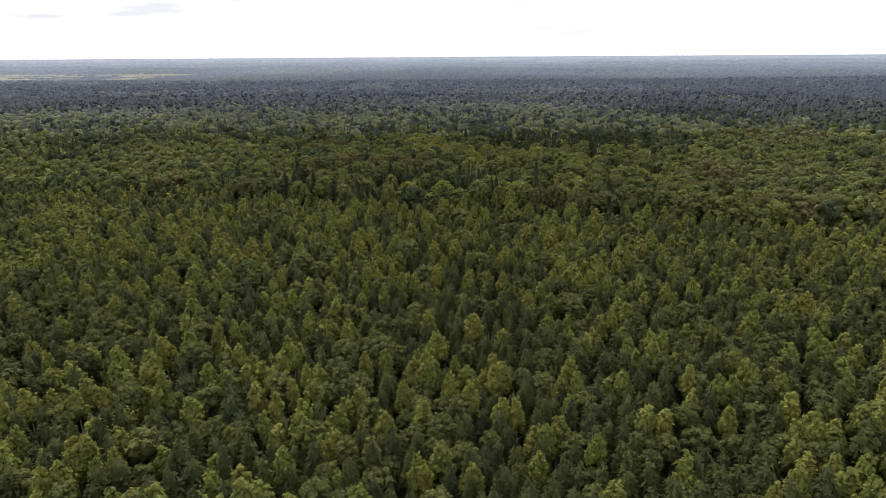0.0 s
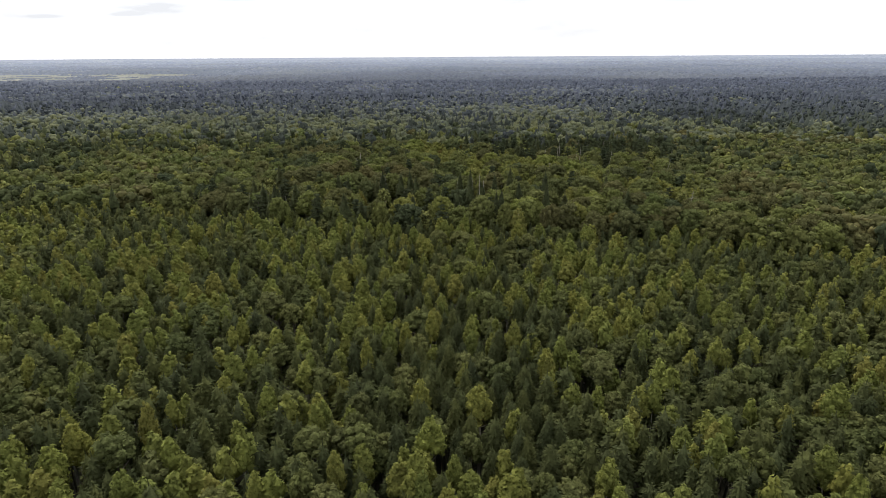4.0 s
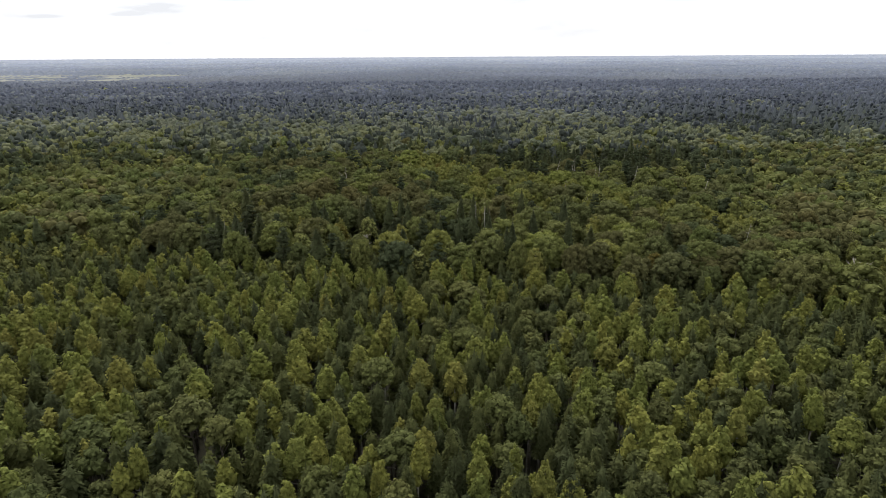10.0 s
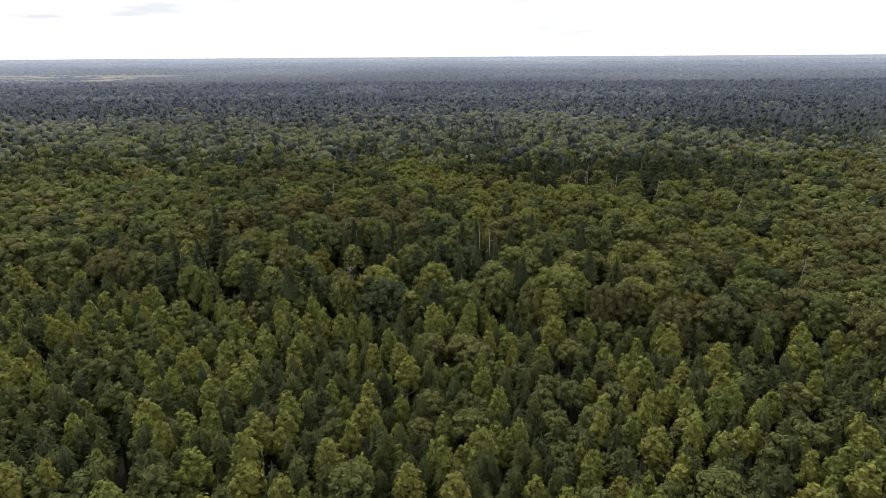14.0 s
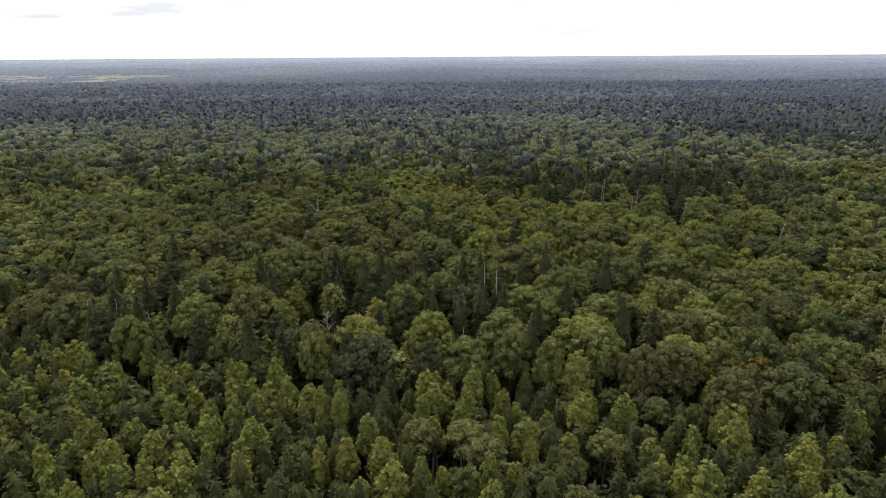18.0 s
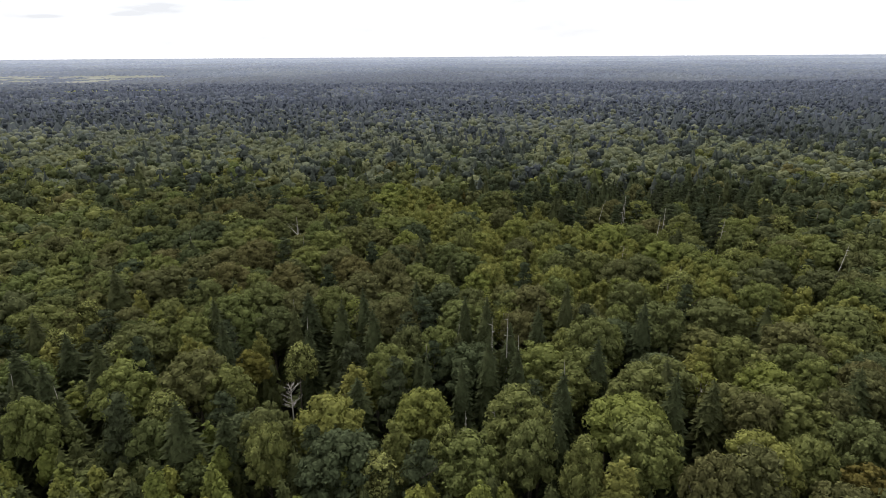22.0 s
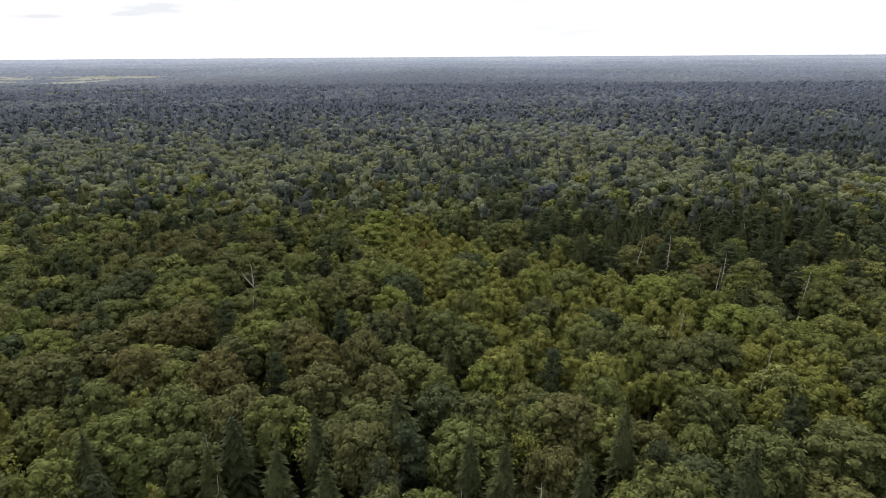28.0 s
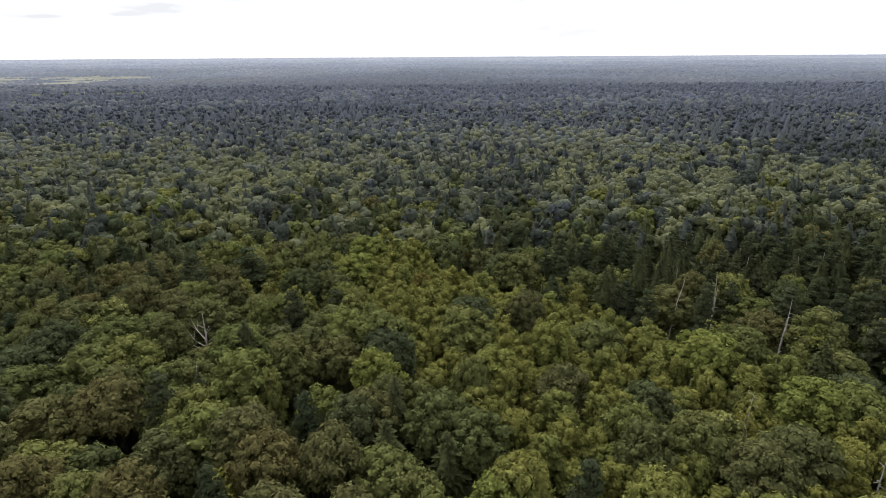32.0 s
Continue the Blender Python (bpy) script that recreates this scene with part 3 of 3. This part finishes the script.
# Dead trees, and poles (x 33 to 57) standing in for live pale trunks: x, y, height, lean (degrees), lean's direction,
# kind of top (0 bare pole, 1 wide branches).
BARE_TREES = [(4.5, 196, 22, 1, 0, 0), (7, 198, 21.5, 1, 60, 0), (2, 182, 17, 3, 200, 0), (4, 183, 16.5, 2, 20, 0), (-21, 190, 15.0, 0, 0, 2), (-38, 261, 18.5, 0, 0, 1), (34, 271, 20, 12, 20, 0), (43, 272, 21, 2, 80, 0), (46, 258, 19, 6, 30, 0), (57, 251, 20.5, 9, 30, 0), (71, 233, 20.5, 15, 20, 0), (41, 269, 19.5, 3, 20, 0), (49, 262, 20.5, 2, 0, 0), (33, 240, 18, 5, 20, 0), (41, 229, 17.5, 4, 20, 0), (38, 222, 17, 3, 200, 0), (65, 185, 19.5, 1, 0, 0), (80, 171, 16, 0, 0, 1)]


def wanted(x, y):
    """Inside what the camera ever looks over, with a margin."""
    return np.abs(x) < 0.74 * np.maximum(y, 0) + 15


def jittered(x0, x1, y0, y1, dx, dy, jit):
    gx, gy = np.meshgrid(np.arange(x0, x1, dx), np.arange(y0, y1, dy))
    gx = gx + (np.arange(gx.shape[0]) % 2)[:, None] * dx * 0.5
    x, y = gx.ravel() + rng.uniform(-jit, jit, gx.size) * dx, gy.ravel() + rng.uniform(-jit, jit, gx.size) * dy
    k = wanted(x, y)
    return x[k], y[k]


marks = np.array([m for lst in MARKED.values() for m in lst] + [(d[0], d[1], 6.5 if d[5] else 1.2) for d in BARE_TREES])


def clear_of_marks(x, y, room):
    d = np.hypot(x[:, None] - marks[None, :, 0], y[:, None] - marks[None, :, 1])
    return (d > marks[None, :, 2] * 0.62 + room * 0.45).all(axis=1)


trees = {k: [] for k in KINDS}        # each tree: x, y, radius factor, height factor, nearest distance
for kind, lst in MARKED.items():
    for x, y, R in lst:
        trees[kind].append((x, y, R * (0.85 if "young" in kind else 1.0) / KINDS[kind][1], rng.uniform(1.0, 1.1) if "young" in kind else rng.uniform(0.95, 1.06), 1.0))


def plant(kind, x, y, wr, hr):
    n = len(x)
    trees[kind] += list(zip(x, y, rng.uniform(*wr, n), rng.uniform(*hr, n), np.zeros(n)))


# the young plantation, in rows along the flight
x, y = jittered(-190, 190, -25, 215, 2.55, 2.5, 0.42)
gx, gy = np.meshgrid(np.arange(-150, 150, 3.0), np.arange(-40, 130, 3.0))
ox, oy = gx.ravel() + rng.uniform(-1.4, 1.4, gx.size), gy.ravel() + rng.uniform(-1.4, 1.4, gx.size)
k = ~wanted(ox, oy) & (ox ** 2 / 150 ** 2 + (oy - 70) ** 2 / 110 ** 2 < 1)
x, y = np.concatenate([x, ox[k]]), np.concatenate([y, oy[k]])
k = (y < stand_edge(x) + rng.normal(3.5, 3, len(x))) & clear_of_marks(x, y, 1.5)
x, y = x[k], y[k]
u, pb = rng.uniform(size=len(x)), vnoise(x, y, 14, 3)
birch = u < 0.17 + 0.42 * np.clip((pb - 0.42) * 2.2, 0, 1)
maple = ~birch & (rng.uniform(size=len(x)) < 0.10 + 0.28 * (vnoise(x, y, 18, 5) > 0.55))
plant("young_birch", x[birch], y[birch], (0.7, 1.1), (0.88, 1.04))
plant("young_maple", x[maple], y[maple], (0.7, 1.1), (0.84, 1.0))
plant("young_spruce", x[~birch & ~maple], y[~birch & ~maple], (0.75, 1.15), (0.84, 1.04))

# the thicket of young aspens
x, y = jittered(-24, 76, 195, 325, 2.4, 2.4, 0.42)
k = (y > thicket_near(x) + 2) & (y < thicket_far(x)) & clear_of_marks(x, y, 1.0)
plant("thicket_tree", x[k], y[k], (0.75, 1.2), (0.8, 1.12))

# the old mixed wood; conifers gather in some parts of it (x, y, half width, half depth, share added) and leave others
ZONES = [(62, 292, 45, 30, 0.6), (10, 390, 42, 60, 0.6), (65, 450, 50, 75, -0.75), (200, 450, 90, 110, 0.5), (125, 335, 24, 20, -0.6), (185, 300, 45, 30, -0.6), (-20, 300, 22, 22, -0.5), (112, 238, 32, 32, 0.3), (80, 600, 40, 22, -0.5), (-60, 245, 70, 60, -0.15), (-70, 330, 60, 60, -0.15), (-250, 700, 120, 60, -0.4), (150, 760, 160, 40, -0.35)]
for x0, x1, y0, y1, step in ((-450, 450, 158, 560, 4.8), (-860, 860, 560, 1030, 5.7)):
    x, y = jittered(x0, x1, y0, y1, step, step * 0.9, 0.38)
    k = (y > stand_edge(x) + 1) & clear_of_marks(x, y, 4.0) & ~((y > thicket_near(x)) & (y < thicket_far(x) + 2) & (np.abs(x - 27) < 50))
    k &= rng.uniform(size=len(x)) > 0.03
    x, y = x[k], y[k]
    n = len(x)
    big = vnoise(x, y, 120, 7) * 0.6 + vnoise(x, y, 45, 9) * 0.4
    belt = np.interp(y + 0.1 * x, (180, 330, 400, 440, 640, 720, 1000), (0.16, 0.22, 0.34, 0.78, 0.84, 0.6, 0.55))
    for zx, zy, zw, zd, more in ZONES:
        belt = belt + more * np.exp(-(((x - zx) / zw) ** 2 + ((y - zy) / zd) ** 2))
    con = rng.uniform(size=n) < np.clip(belt + (big - 0.5) * 1.3, 0.04, 0.96)
    u = rng.uniform(size=n)
    olive = ~con & (u < np.clip((vnoise(x, y, 30, 13) - 0.5) * 1.3, 0.03, 0.45))
    lime = ~con & ~olive & (u > 0.955) & (y < 420)
    gold = ~con & ~olive & ~lime & (u > 0.965) & (y < 380)
    thin = ~con & ~olive & ~lime & ~gold & (u > 0.76) & (u < 0.80) & (y < 330)
    aspen = ~con & ~olive & ~lime & ~gold & (u > 0.80)
    rest = ~con & ~olive & ~lime & ~gold & ~aspen & ~thin
    # trees in the sunlit patch become lindens, so their pale leaves look lit
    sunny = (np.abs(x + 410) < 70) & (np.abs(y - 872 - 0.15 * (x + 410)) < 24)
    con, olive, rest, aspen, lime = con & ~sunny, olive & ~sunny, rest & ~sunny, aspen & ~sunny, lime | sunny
    pine = con & (u < 0.5)
    for kind, sel, wr, hr in (("birch_tree", thin, (0.8, 1.15), (0.85, 1.05)), ("oak_tree", olive, (0.7, 1.1), (0.90, 1.04)), ("linden_tree", lime, (0.7, 1.1), (0.8, 1.0)), ("turning_tree", gold, (0.7, 1.1), (0.8, 1.0)), ("aspen_tree", aspen, (0.8, 1.25), (0.85, 1.1)), ("maple_tree", rest, (0.66, 1.1), (0.88, 1.05)), ("pine_tree", pine, (0.65, 0.95), (0.86, 1.02)), ("spruce_tree", con & ~pine, (0.95, 1.35), (0.80, 1.0))):
        plant(kind, x[sel], y[sel], wr, hr)

# undergrowth that fills the old wood below the crowns and along its edge
x, y = jittered(-120, 120, 158, 330, 4.6, 4.6, 0.45)
k = (y > stand_edge(x) - 4) & clear_of_marks(x, y, -1.0)
plant("undergrowth", x[k], y[k], (0.9, 1.7), (0.8, 2.5))

# ---- ground ----
radii = np.concatenate([np.linspace(0, 400, 12), np.geomspace(450, 4880, 30)])
turns = np.linspace(0, 2 * math.pi, 97)[:-1]
gv = np.array([(r * math.cos(a), r * math.sin(a) + 60, float(rise(r))) for r in radii[1:] for a in turns])
gv[:, 2] += (vnoise(gv[:, 0], gv[:, 1], 60, 21) - 0.5) * 0.6
gf = [((i * 96 + j), (i + 1) * 96 + j, (i + 1) * 96 + (j + 1) % 96) for i in range(len(radii) - 2) for j in range(96)]
gf += [((i * 96 + j), (i + 1) * 96 + (j + 1) % 96, i * 96 + (j + 1) % 96) for i in range(len(radii) - 2) for j in range(96)]
gv = np.concatenate([gv, [(0, 60, 0)]])
gf += [(len(gv) - 1, j, (j + 1) % 96) for j in range(96)]
tagged(new("ground", mesh_from("ground", gv, np.array(gf), [M_FLOOR])), "dark leaf-strewn forest floor under the trees", "ground", kind="structure")

# ---- far canopy: woods too far off to tell their trees apart ----


# aerial haze put into the canopy's colours: paler and bluer step by step
HAZE_BANDS = [(0.066, 0.076, 0.100), (0.084, 0.096, 0.127), (0.112, 0.128, 0.168), (0.142, 0.162, 0.210), (0.180, 0.204, 0.262), (0.235, 0.262, 0.330)]
HAZE_AT = (1000, 1250, 1650, 2200, 2900, 4000)
M_HAZE_BANDS = []
for i, (cr, cg, cb) in enumerate(HAZE_BANDS):
    M_HAZE_BANDS.append(leaf_material("far_woods_haze_band", [(cr * 0.9, cg * 0.9, cb * 0.95), (cr * 1.12, cg * 1.12, cb * 1.0), (cr * 0.84, cg * 0.86, cb * 0.95), (cr * 1.2, cg * 1.16, cb * 0.98), (cr, cg, cb)], through=0.0, spread=0.25, fine=False))
# meadow grass, made pale to carry the patch of sunlight on it
L_MEADOW = leaf_material("sunlit_meadow_grass", [(0.195, 0.200, 0.165), (0.245, 0.245, 0.215), (0.150, 0.160, 0.125)], through=0.0, spread=0.3, fine=False)


def canopy(name, r0, r1, steps, arc, low, high, label, seed):
    rr = np.geomspace(r0, r1, steps)
    aa = np.linspace(-arc, arc, int(arc * 2 / 0.17))
    R, A = np.meshgrid(rr, aa, indexing="ij")
    R = R * (1 + rng.uniform(-0.003, 0.003, R.shape))
    A = np.radians(A + rng.uniform(-0.06, 0.06, A.shape))
    X, Y = R * np.sin(A), R * np.cos(A)
    open_land = (vnoise(X, Y, 60, 51) * 0.6 + vnoise(X, Y, 25, 52) * 0.4 > 0.5) & (np.abs(X + 790) < 210) & (np.abs(Y - 1200 - 0.25 * (X + 700)) < 210)
    Z = rise(np.hypot(X, Y - 60)) + np.where(open_land, 17.0, high + (low - high) * rng.uniform(0, 1, R.shape) * np.interp(R, (1500, 4500), (1, 0.3))) + (vnoise(X, Y, 160, seed) - 0.5) * np.interp(R, (1500, 4500), (5, 1.5))
    Z[0], Z[1] = 2.0, np.minimum(Z[1], 9.0)
    v = np.stack([X, Y, Z], axis=2).reshape(-1, 3)
    na = len(aa)
    i, j = np.meshgrid(np.arange(steps - 1), np.arange(na - 1), indexing="ij")
    a = (i * na + j).ravel()
    f = np.concatenate([np.stack([a, a + 1, a + na + 1], 1), np.stack([a, a + na + 1, a + na], 1)])
    fx, fy = v[f[:, 0], 0], v[f[:, 0], 1]
    tint = vnoise(fx, fy, 90, seed + 2) * 0.7 + rng.uniform(0, 0.3, len(f))
    # which haze colour a face gets, by distance, dithered
    band = np.interp(np.hypot(fx, fy), HAZE_AT, np.arange(len(HAZE_BANDS))) + vnoise(fx, fy, 220, 41) * 0.9 - 0.45 + rng.uniform(-0.5, 0.5, len(f))
    band = np.clip(np.round(band), 0, len(HAZE_BANDS) - 1).astype(int)
    band = np.where(open_land.ravel()[f[:, 0]], len(HAZE_BANDS), band)
    return tagged(new(name, mesh_from(name, v, f, M_HAZE_BANDS + [L_MEADOW], band, tint)), label, "woods", kind="stuff")


canopy("far_woods", 985, 4860, 150, 46, 14.0, 18.5, "far woods in colours paled by painted haze, with a meadow painted sunlit, a closed canopy to the skyline", 31)

# ---- mid-storey: one leafy sheet for lower crowns, added so gaps look green, not dark ----
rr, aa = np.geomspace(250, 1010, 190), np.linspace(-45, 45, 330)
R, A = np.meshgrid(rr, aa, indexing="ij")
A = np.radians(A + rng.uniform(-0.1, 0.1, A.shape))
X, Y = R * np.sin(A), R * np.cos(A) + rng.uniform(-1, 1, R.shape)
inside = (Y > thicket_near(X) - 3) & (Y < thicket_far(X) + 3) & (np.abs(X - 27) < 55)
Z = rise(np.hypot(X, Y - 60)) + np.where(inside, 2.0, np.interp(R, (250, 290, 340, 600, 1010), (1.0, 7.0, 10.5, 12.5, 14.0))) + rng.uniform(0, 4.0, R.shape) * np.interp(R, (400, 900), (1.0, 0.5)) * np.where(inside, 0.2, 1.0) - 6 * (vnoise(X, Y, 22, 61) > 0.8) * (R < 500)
v = np.stack([X, Y, Z], axis=2).reshape(-1, 3)
i, j = np.meshgrid(np.arange(len(rr) - 1), np.arange(len(aa) - 1), indexing="ij")
k = (i * len(aa) + j).ravel()
f = np.concatenate([np.stack([k, k + 1, k + len(aa) + 1], 1), np.stack([k, k + len(aa) + 1, k + len(aa)], 1)])
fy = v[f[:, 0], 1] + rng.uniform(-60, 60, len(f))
# farther faces take the needle colours with haze painted in
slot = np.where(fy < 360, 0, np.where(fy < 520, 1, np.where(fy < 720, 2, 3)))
tagged(new("mid_storey", mesh_from("mid_storey", v, f, [L_BUSH] + L_HAZECON[1:], slot, rng.uniform(0, 1, len(f)))), "leafy sheet for lower crowns closing the wood under the treetops, haze painted in farther off", "woods", kind="stuff")

# ---- trees ----
LABELS = {
    "young_spruce": ("dark green young spruce with a narrow pointed crown in the plantation", "spruce tree"),
    "young_birch": ("yellow-green young birch with a slim crown among the spruces", "birch tree"),
    "young_maple": ("mid-green young maple with a small rounded crown in the plantation", "maple tree"),
    "maple_tree": ("tall broad-leaved tree with a wide lumpy green crown", "broadleaf tree"),
    "bright_maple": ("tall broad-leaved tree with a bright fresh-green lumpy crown", "broadleaf tree"),
    "oak_tree": ("tall oak with a broad olive-brown crown in the old wood", "oak tree"),
    "turning_tree": ("small broad-leaved tree with leaves turning golden brown", "broadleaf tree"),
    "linden_tree": ("broad-leaved tree with pale yellow-green leaf clusters", "linden tree"),
    "spruce_tree": ("tall old dark spruce with tiers of drooping boughs", "spruce tree"),
    "pine_tree": ("tall pine with flat dark tiers of needles on a bare trunk", "pine tree"),
    "aspen_tree": ("slender aspen with a bright green upright crown and pale trunk", "aspen tree"),
    "birch_tree": ("old birch with a thin open crown and a white trunk", "birch tree"),
    "undergrowth": ("low dark green shrubs and saplings under the old wood", "shrub"),
    "thicket_tree": ("thin young aspen with fresh green leaves in a dense thicket", "aspen tree"),
}
SINGLE = {"young_spruce": 300, "young_birch": 300, "young_maple": 200, "maple_tree": 240, "bright_maple": 60, "oak_tree": 90, "turning_tree": 20, "linden_tree": 30, "spruce_tree": 200, "pine_tree": 150, "aspen_tree": 80, "thicket_tree": 200, "undergrowth": 0, "birch_tree": 60}
STANDS = {"young_spruce": "young_spruce_stand", "young_birch": "young_birch_stand", "young_maple": "young_maple_stand", "maple_tree": "broadleaf_woods", "bright_maple": "bright_woods", "oak_tree": "oak_woods", "turning_tree": "turning_woods", "linden_tree": "linden_woods", "spruce_tree": "spruce_woods", "pine_tree": "pine_woods", "aspen_tree": "aspen_woods", "thicket_tree": "aspen_thicket", "undergrowth": "undergrowth", "birch_tree": "birch_woods"}
for kind, lst in trees.items():
    h, R, deep, leaf, bark = KINDS[kind]
    a = np.array(lst)
    near = np.maximum.reduce([np.full(len(a), 54.0), a[:, 1] - 179, np.abs(a[:, 0]) / 0.72])
    near = np.where(a[:, 1] < 28, 200, near)
    out = ~wanted(a[:, 0], a[:, 1])
    lod = np.where(out, 4, np.digitize(near, (64, 125, 270, 480)))
    if kind == "undergrowth":
        lod = np.where(near < 75, 2, 4)
    # farther trees take haze-tinted leaves, far lindens the ones painted sunlit
    far_leaf = L_HAZEBRD[:2] + [L_SUNFAR] * 2 if kind == "linden_tree" else L_HAZECON if kind in ("spruce_tree", "pine_tree") else L_HAZEBRD
    order = np.argsort(near + 0.15 * np.abs(a[:, 0]) - 1000 * (a[:, 4] > 0) * (near < 165), kind="stable")
    order = [i for i in order if lod[i] <= 1 or a[i, 4] > 0][:SINGLE[kind]]
    single = np.zeros(len(a), bool)
    single[order] = True
    lod = np.where(single, lod, np.maximum(lod, 1))
    r = np.random.default_rng(len(kind) * 7 + 3)
    forms = [[(crown_of(kind, d, r, w == 0), stem_of(kind, d, r)) for w in range(4 if d < 2 else 3)] for d in range(5)]
    meshes = [(mesh_from("crown", *c, [leaf]), mesh_from("trunk", *s, [bark])) for c, s in forms[0]]
    for i in order:
        thing = new(kind)
        crown_me, trunk_me = meshes[r.integers(len(meshes))]
        for nm, me in (("trunk", trunk_me), ("crown", crown_me)):
            p = new(nm, me)
            p.parent = thing
        thing.location = (a[i, 0], a[i, 1], 0)
        thing.rotation_euler = (r.normal() * 0.02, r.normal() * 0.02, r.uniform(0, 6.28))
        thing.scale = (a[i, 2], a[i, 2], a[i, 3])
        tagged(thing, LABELS[kind][0], LABELS[kind][1], kind.replace("_", " ") + "s")
    parts, idx, tint = [], [], []
    for d in range(5):
        sel = np.where(~single & (lod == d))[0]
        if not len(sel):
            continue
        which = r.integers(len(forms[d]), size=len(sel))
        for w, ((cv, cf), (sv, sf)) in enumerate(forms[d]):
            q = sel[which == w]
            if not len(q):
                continue
            pl = np.stack([a[q, 0], a[q, 1], rise(np.hypot(a[q, 0], a[q, 1] - 60)), r.uniform(0, 6.28, len(q)), a[q, 2] * (1.0, 1.04, 1.1, 1.06, 1.25 if "young" in kind else 1.06)[d], a[q, 3]], axis=1)
            tn = r.uniform(size=len(q))
            parts.append(scattered(cv, cf, pl))
            # belt: the step of painted haze that a tree's leaves get, by distance
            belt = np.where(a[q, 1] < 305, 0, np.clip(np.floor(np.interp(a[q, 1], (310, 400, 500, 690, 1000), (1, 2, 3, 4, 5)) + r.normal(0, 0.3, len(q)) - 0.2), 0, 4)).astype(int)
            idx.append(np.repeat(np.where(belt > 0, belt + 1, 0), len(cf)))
            tint.append(np.repeat(tn, len(cf)))
            if d < 2:
                parts.append(scattered(sv, sf, pl))
                idx.append(np.ones(len(sf) * len(q), int))
                tint.append(np.repeat(tn, len(sf)))
    if parts:
        v, f = joined(parts)
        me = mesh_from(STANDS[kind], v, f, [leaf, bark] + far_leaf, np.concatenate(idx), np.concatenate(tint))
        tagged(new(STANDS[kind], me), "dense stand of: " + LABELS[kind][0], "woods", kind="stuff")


def bare_tree(x, y, height, lean, towards, top, r):
    thing = new("bare_tree")
    rad = (0.1, 0.2, 0.12)[top]
    bend = r.normal(size=2) * 0.35
    trunk = new("trunk", mesh_from("trunk", *tube([(0, 0, -0.4), (bend[0], bend[1], height * 0.45), (-bend[0] * 0.4, bend[1] * 0.3, height * 0.8), (0, 0, height)], [rad * 1.3, rad, rad * 0.7, rad * 0.2], 7), [M_GREY]))
    trunk.parent = thing
    for i in range((16, 13, 26)[top]):
        a, z = r.uniform(0, 6.28), height * ((0.5, 0.55, 0.78)[top] + r.uniform(0, 1) * (0.48, 0.38, 0.2)[top])
        ln = (0.8, height * 0.2, height * 0.09)[top] * r.uniform(0.3, 1.1)
        up = 0.75 if top else 0.05
        p0, p1 = Vector((0, 0, z)), Vector((ln * 0.5 * math.cos(a), ln * 0.5 * math.sin(a), z + ln * 0.5 * up))
        a += r.normal() * 0.3
        p2 = p1 + Vector((ln * 0.5 * math.cos(a), ln * 0.5 * math.sin(a), ln * 0.5 * up))
        thick = 0.28 if top == 2 else 0.42
        sub = [tube([p0, p1, p2], [rad * thick, rad * thick * 0.64, 0.02], 4)]
        if top:
            for sg in (-0.6, 0.6):
                sub.append(tube([p1, p1 + Vector((ln * 0.4 * math.cos(a + sg), ln * 0.4 * math.sin(a + sg), ln * 0.3))], [rad * 0.2, 0.015], 3))
        b = new("branch", mesh_from("branch", *joined(sub), [M_GREY]))
        b.parent = thing
    thing.location = (x, y, 0)
    q = radians(towards)
    thing.rotation_euler = (-radians(lean) * math.sin(q), radians(lean) * math.cos(q), 0)
    tagged(thing, "dead tree with wide bare grey branches" if top == 1 else "small grey dead tree with a bushy bare top" if top else "bare grey-white trunk with short broken branches", "dead tree", "dead trees")


r_dead = np.random.default_rng(5)
for d in BARE_TREES:
    bare_tree(*d, r_dead)
